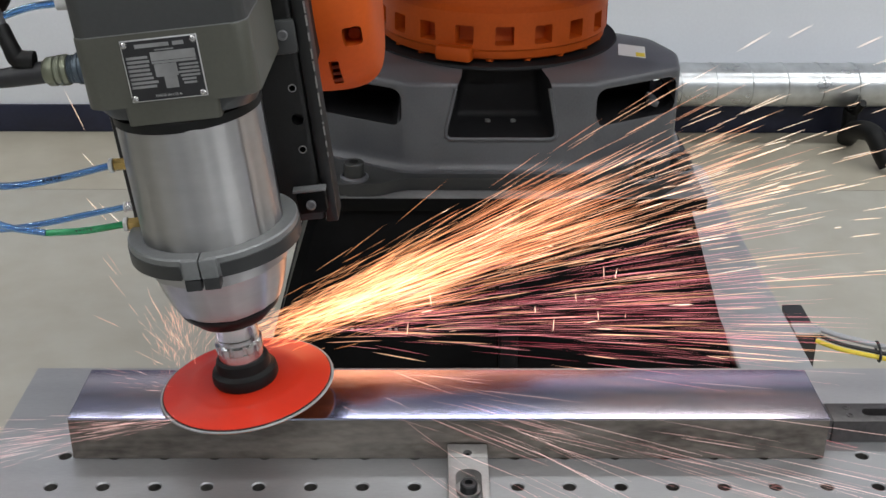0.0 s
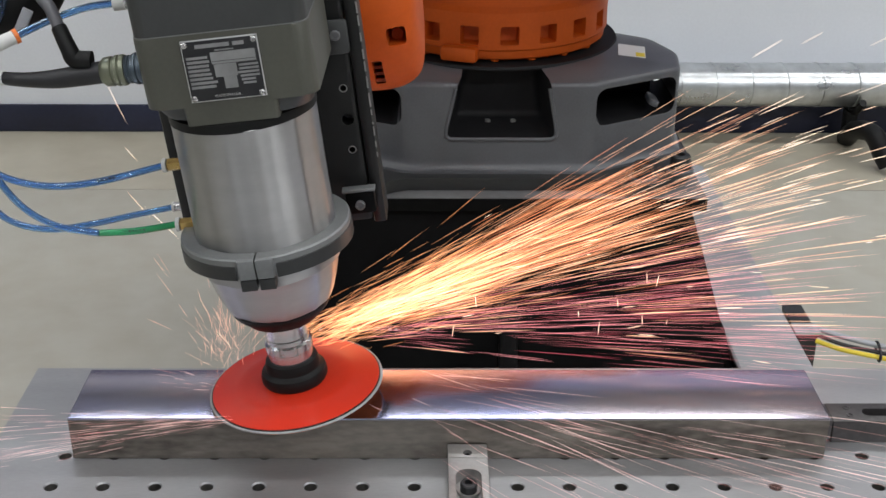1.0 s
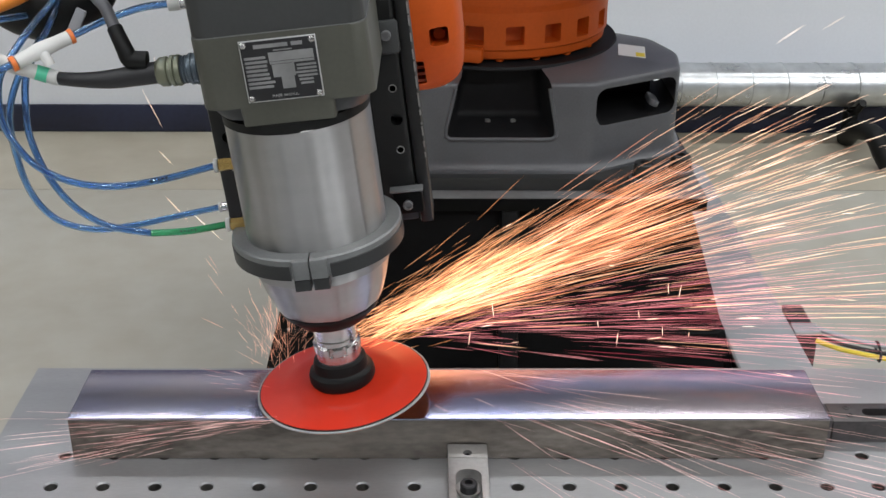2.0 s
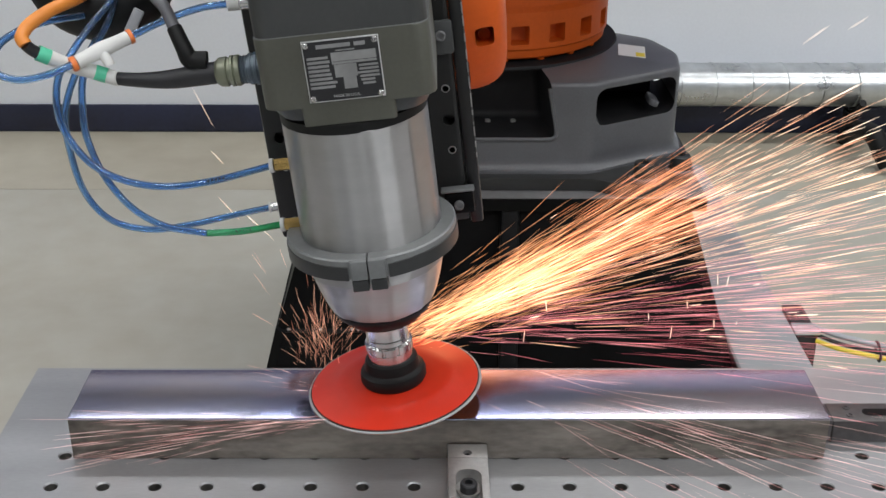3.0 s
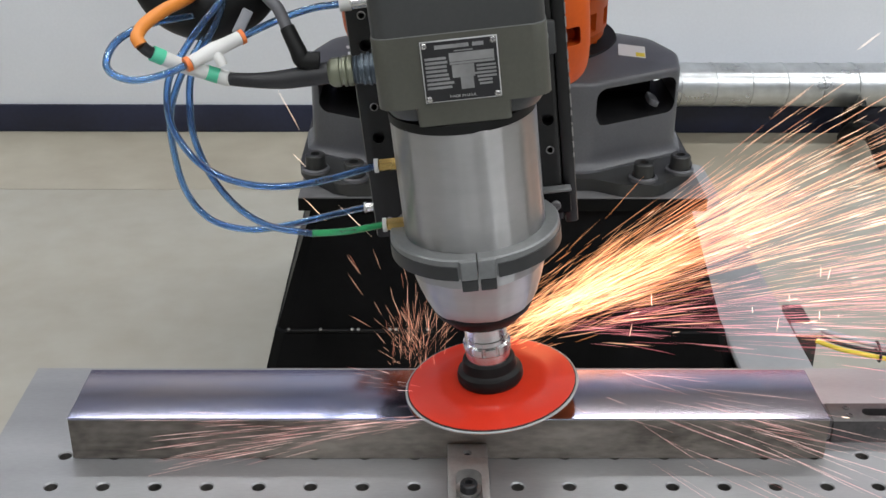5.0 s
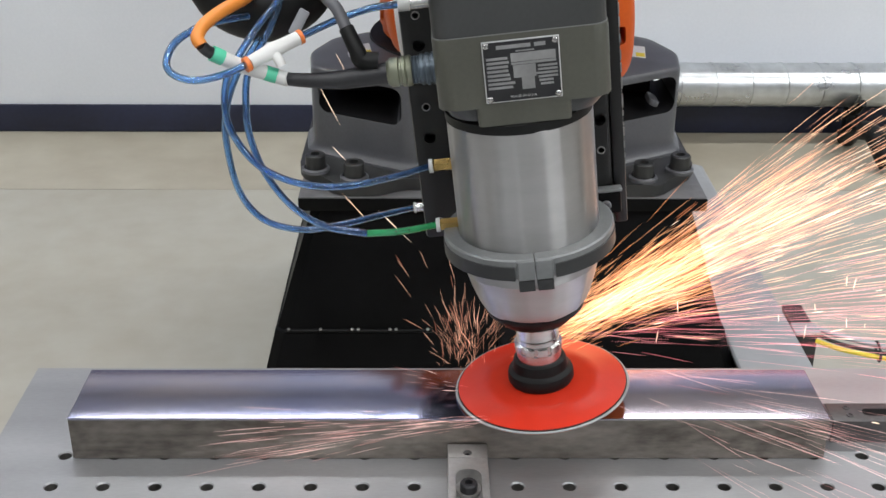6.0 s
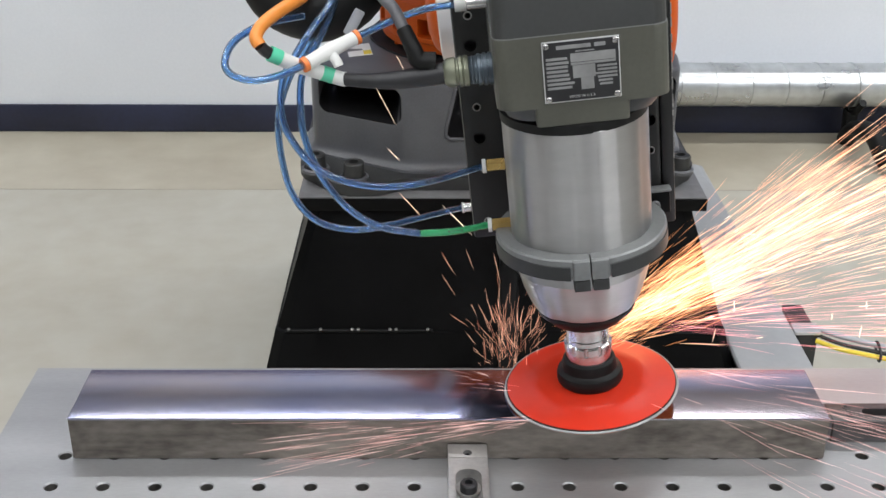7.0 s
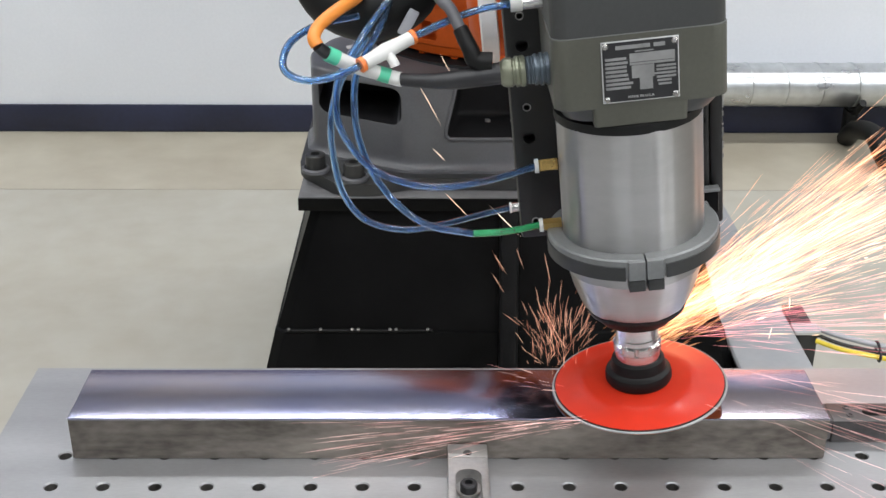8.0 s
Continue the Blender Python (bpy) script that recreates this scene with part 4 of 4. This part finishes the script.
def wrist():
    """The robot's wrist casting and forearm, behind the adapter plate."""
    s = thing("robot_wrist", "orange cast robot wrist behind the spindle", "robot arm")
    prof = [(0.0, -0.137), (0.025, -0.137), (0.045, -0.130), (0.055, -0.115), (0.060, -0.08), (0.085, -0.02), (0.110, 0.04), (0.116, 0.075), (0.116, 0.115), (0.108, 0.140), (0.09, 0.153), (0.05, 0.158), (0.0, 0.158)]
    prof = [(max(0.0, p.x), p.y) for p in spline([(r * 1.06, x, 0) for r, x in prof[1:-1]], 4)]
    body = lathe([(0, prof[0][1]), *prof, (0, prof[-1][1])], 72, (0, 0.40, 0.305), "x")
    pocket = [box(0.118, 0.140, 0.25, 0.345, 0.262, 0.285, 0.004), box(0.096, 0.108, 0.25, 0.36, 0.208, 0.245, 0.002)]
    hous = part("wrist_housing", cut(body, pocket), M["orange"], s)
    # Ribs in the darkened orange carry the slot's shade.
    for k in range(4):
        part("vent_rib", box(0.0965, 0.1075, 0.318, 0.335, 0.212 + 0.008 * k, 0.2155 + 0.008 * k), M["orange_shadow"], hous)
    part("cap_screw", lathe([(0, 0), (0.007, 0), (0.007, 0.006), (0, 0.007)], 12, (0.129, 0.316, 0.268), "y"), M["orange"], hous)
    part("band", lathe([(0.055, -0.124), (0.066, -0.122), (0.068, -0.104), (0.058, -0.102)], 40, (0, 0.40, 0.305), "x", True), M["label"], hous, "pale sealing band")
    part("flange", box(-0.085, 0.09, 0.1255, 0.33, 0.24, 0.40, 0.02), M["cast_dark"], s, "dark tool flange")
    # Forearm is unseen: lowered and thickened to darken the bar's reflection.
    part("forearm", tube([(0.0, 0.42, 0.36), (0.04, 0.66, 0.54), (0.13, 1.0, 0.80), (0.24, 1.62, 1.30)], 0.12, 6, 24, (0.10, 0.15, 0.18, 0.22)), M["orange"], s)
    return s


WRIST = wrist()

# ---------------------------------------------------------------- sparks
def spark_material(name, stops, strength):
    """A glowing trail that adds its light to what lies behind it."""
    m = bpy.data.materials.new(name)
    m.use_nodes = True
    n, l = m.node_tree.nodes, m.node_tree.links
    n.clear()
    out, add, clear, glow = (n.new("ShaderNode" + k) for k in ("OutputMaterial", "AddShader", "BsdfTransparent", "Emission"))
    geo, ramp = n.new("ShaderNodeNewGeometry"), n.new("ShaderNodeValToRGB")
    ramp.color_ramp.elements[0].color, ramp.color_ramp.elements[1].color = (*stops[0], 1), (*stops[1], 1)
    l.new(geo.outputs["Random Per Island"], ramp.inputs[0])
    l.new(ramp.outputs[0], glow.inputs["Color"])
    glow.inputs["Strength"].default_value = strength
    l.new(clear.outputs[0], add.inputs[0])
    l.new(glow.outputs[0], add.inputs[1])
    l.new(add.outputs[0], out.inputs["Surface"])
    return m


SPARK = dict(
    core=spark_material("spark_core", ((0.95, 0.28, 0.11), (1.0, 0.44, 0.22)), 0.36),
    main=spark_material("spark_orange", ((0.55, 0.20, 0.11), (1.0, 0.58, 0.36)), 0.78),
    red=spark_material("spark_red", ((0.32, 0.03, 0.055), (1.0, 0.36, 0.38)), 0.72),
    hot=spark_material("spark_hot", ((1.0, 0.36, 0.13), (1.0, 0.50, 0.26)), 0.42),
    ember=spark_material("spark_ember", ((0.40, 0.13, 0.08), (1.0, 0.55, 0.38)), 0.68),
    pink=spark_material("spark_pink", ((0.42, 0.13, 0.13), (1.0, 0.66, 0.60)), 0.62),
    pale=spark_material("spark_pale", ((0.8, 0.48, 0.32), (1.0, 0.78, 0.60)), 1.0),
)


def streak_mesh(name, streaks, mat):
    """Streaks [(start, way, length, width, droop)]: slim bowed needles in one mesh."""
    verts, faces = [], []
    for p, d, length, width, droop in streaks:
        d = np.array(d) / np.linalg.norm(d)
        a = np.cross(d, (0.2, -0.9, 0.45))
        a /= np.linalg.norm(a)
        b = np.cross(d, a)
        sag = np.array((0, 0, -droop))
        i = len(verts)
        verts.append(p)
        for u, s in ((0.25, 0.8), (0.7, 1.0)):
            c = p + d * length * u + sag * u * u
            verts += [c + 0.5 * width * s * (math.cos(t) * a + math.sin(t) * b) for t in (0.5, 2.6, 4.7)]
        verts.append(p + d * length + sag)
        for k in range(3):
            j = (k + 1) % 3
            faces += [(i, i + 1 + j, i + 1 + k), (i + 1 + k, i + 1 + j, i + 4 + j, i + 4 + k), (i + 4 + k, i + 4 + j, i + 7)]
    me = bpy.data.meshes.new(name)
    me.from_pydata([tuple(v) for v in verts], [], faces)
    me.materials.append(mat)
    return new(name, me)


def way(az, el):
    a, e = radians(az), radians(el)
    return np.array((math.cos(a) * math.cos(e), math.sin(a) * math.cos(e), math.sin(e)))


def spray(rng, count, az, el, reach, length, width, droop=0.0, power=1.0, spread=0.01):
    """Streaks flying out from the contact spot. az, el: (mean, deviation); reach, length, width: (least, most)."""
    out = []
    for _ in range(count):
        d = way(*(m + v * float(np.clip(rng.normal(), -2, 2)) for m, v in (az, el)))
        r = reach[0] + (reach[1] - reach[0]) * rng.random() ** power
        l = rng.uniform(*length) * (0.5 + 0.8 * r / max(reach[1], 0.01))
        p = d * r + rng.normal(0, spread, 3) * np.array((1, 1, 0.6)) + np.array((0, 0, -droop * r * r))
        dd = d + np.array((0, 0, -2 * droop * r))
        out.append((p, dd, l, rng.uniform(*width), 0.02 * l * rng.random()))
    return out


def sparks():
    rng = np.random.default_rng(7)
    made = []

    def shower(name, label, streaks, mat, at, reach, swing):
        ob = streak_mesh(name, streaks, mat)
        tagged(ob, label, "sparks", kind="stuff")
        made.append((ob, at, reach, swing))
    hot = (0.012, 0.078, 0.014)
    shower("spark_jet", "dense yellow-orange jet of grinding sparks", spray(rng, 880, (28, 5.6), (12.2, 3.5), (0.0, 0.36), (0.03, 0.12), (0.0005, 0.0012), 0.05, 1.05, 0.012), SPARK["core"], hot, 0.015, 1)
    shower("spark_root", "glowing root of the spark jet behind the disc", spray(rng, 1100, (28, 8.0), (12.5, 5.5), (-0.02, 0.18), (0.02, 0.07), (0.0004, 0.0011), 0.05, 1.0, 0.016), SPARK["hot"], hot, 0.008, 1)
    for az, el, swing in ((28, 11.8, 1), (27, 11.0, 1), (10, 4.0, 1.6)):
        shower("spark_shower", "fan of bright orange grinding sparks", spray(rng, 165 if swing == 1 else 85, (az, 7.0), (el, 4.4), (0.03, 0.54), (0.04, 0.13), (0.0005, 0.0012), 0.06, 1.0, 0.010), SPARK["main"], hot, 0.05, swing)
    for k in range(2):
        shower("red_spark_shower", "low fan of fine reddish grinding sparks", spray(rng, 210, (7, 8.5), (1.8, 4.2), (0.03, 0.48), (0.05, 0.15), (0.0002, 0.0006), 0.05, 0.9, 0.010), SPARK["red"], hot, 0.05, 0)
    shower("flying_sparks", "scattered pale sparks flying far out", spray(rng, 105, (26, 9), (9.5, 4.6), (0.42, 0.95), (0.025, 0.09), (0.0006, 0.0013), 0.05, 1.1, 0.02), SPARK["pale"], hot, 0.08, 1)
    hops = [(np.array((rng.uniform(0.08, 0.42), rng.uniform(-0.02, 0.08), rng.uniform(-0.02, 0.035))), (rng.normal(0, 0.12), 0, 1), rng.uniform(0.006, 0.022), 0.0011, 0.0) for _ in range(9)]
    shower("bouncing_sparks", "short sparks bouncing off the bar", spray(rng, 26, (15, 14), (4, 8), (0.12, 0.6), (0.008, 0.03), (0.0007, 0.0014), 0.1, 1.0, 0.05) + hops, SPARK["pale"], hot, 0.05, 0)
    shower("falling_sparks", "fine sparks raining over the bar's front", spray(rng, 125, (-20, 11), (-4, 4), (0.05, 0.50), (0.03, 0.19), (0.0002, 0.0006), 0.10, 0.9, 0.016), SPARK["pink"], (0.03, -0.02, 0.02), 0.06, 0)
    shower("trailing_sparks", "fine sparks thrown back along the bar's front", spray(rng, 110, (181, 2.5), (-6.5, 4.0), (0.0, 0.24), (0.02, 0.08), (0.0002, 0.0005), 0.05, 1.3, 0.004), SPARK["pink"], (-0.07, -0.060, -0.001), 0.02, 0)
    shower("skimming_sparks", "fine sparks skimming back over the polished face", spray(rng, 14, (176, 14), (3, 3), (0.0, 0.06), (0.012, 0.035), (0.0002, 0.0006), 0.08, 1.0, 0.004), SPARK["pink"], (-0.075, 0.0, -0.003), 0.01, 0)
    up = spray(rng, 130, (100, 75), (62, 14), (0.0, 0.04), (0.012, 0.040), (0.0002, 0.00045), 0.2, 1.3, 0.012) + spray(rng, 30, (120, 50), (66, 11), (0.04, 0.12), (0.012, 0.035), (0.0003, 0.0006), 0.2, 1.3, 0.009)
    shower("rising_sparks", "sparks spraying up behind the disc", up, SPARK["ember"], (-0.082, 0.062, -0.010), 0.008, 0)
    shower("stray_sparks", "a few stray sparks high behind the disc", spray(rng, 5, (135, 25), (55, 14), (0.12, 0.34), (0.02, 0.06), (0.0005, 0.0009), 0.2, 1.0, 0.02), SPARK["pale"], (-0.06, 0.085, 0.0), 0.03, 0)
    return made


SPARKS = sparks()


# ---------------------------------------------------------------- everything that moves
def motions():
    rows = [(t, pose(tool_at(t), Y_TOOL, Z_TOOL, 0, -LEAN, 0)) for t in TIMES]
    for ob in (SPINDLE, HOSES, WRIST):
        walk(ob, rows)
    walk(DISC, [(k * 0.1, pose(0, 0, 0, 0, 0, -75.0 * k)) for k in range(81)])
    walk(TURNTABLE, [(t, pose(0, 0, 0, 0, 0, 2.44 * t)) for t in (0.0, 2.0, 4.0, 6.0, 8.0)])
    rng = np.random.default_rng(11)
    for ob, at, reach, swing in SPARKS:
        keys = []
        for k in range(81):
            t = 0.1 * k
            out, turn = reach * rng.random(), rng.normal(0, 1.0, 3)
            keys.append((t, pose(tool_at(t) + at[0] + 0.9 * out, Y_TOOL + at[1] + 0.3 * out * (1 if at[1] > 0 else -0.5), Z_TOOL + at[2] + 0.1 * out, 1.5 * turn[0], 0.8 * turn[1], 0.8 * turn[2] + swing * (1.1 * t - 2.6))))
        walk(ob, keys)


motions()
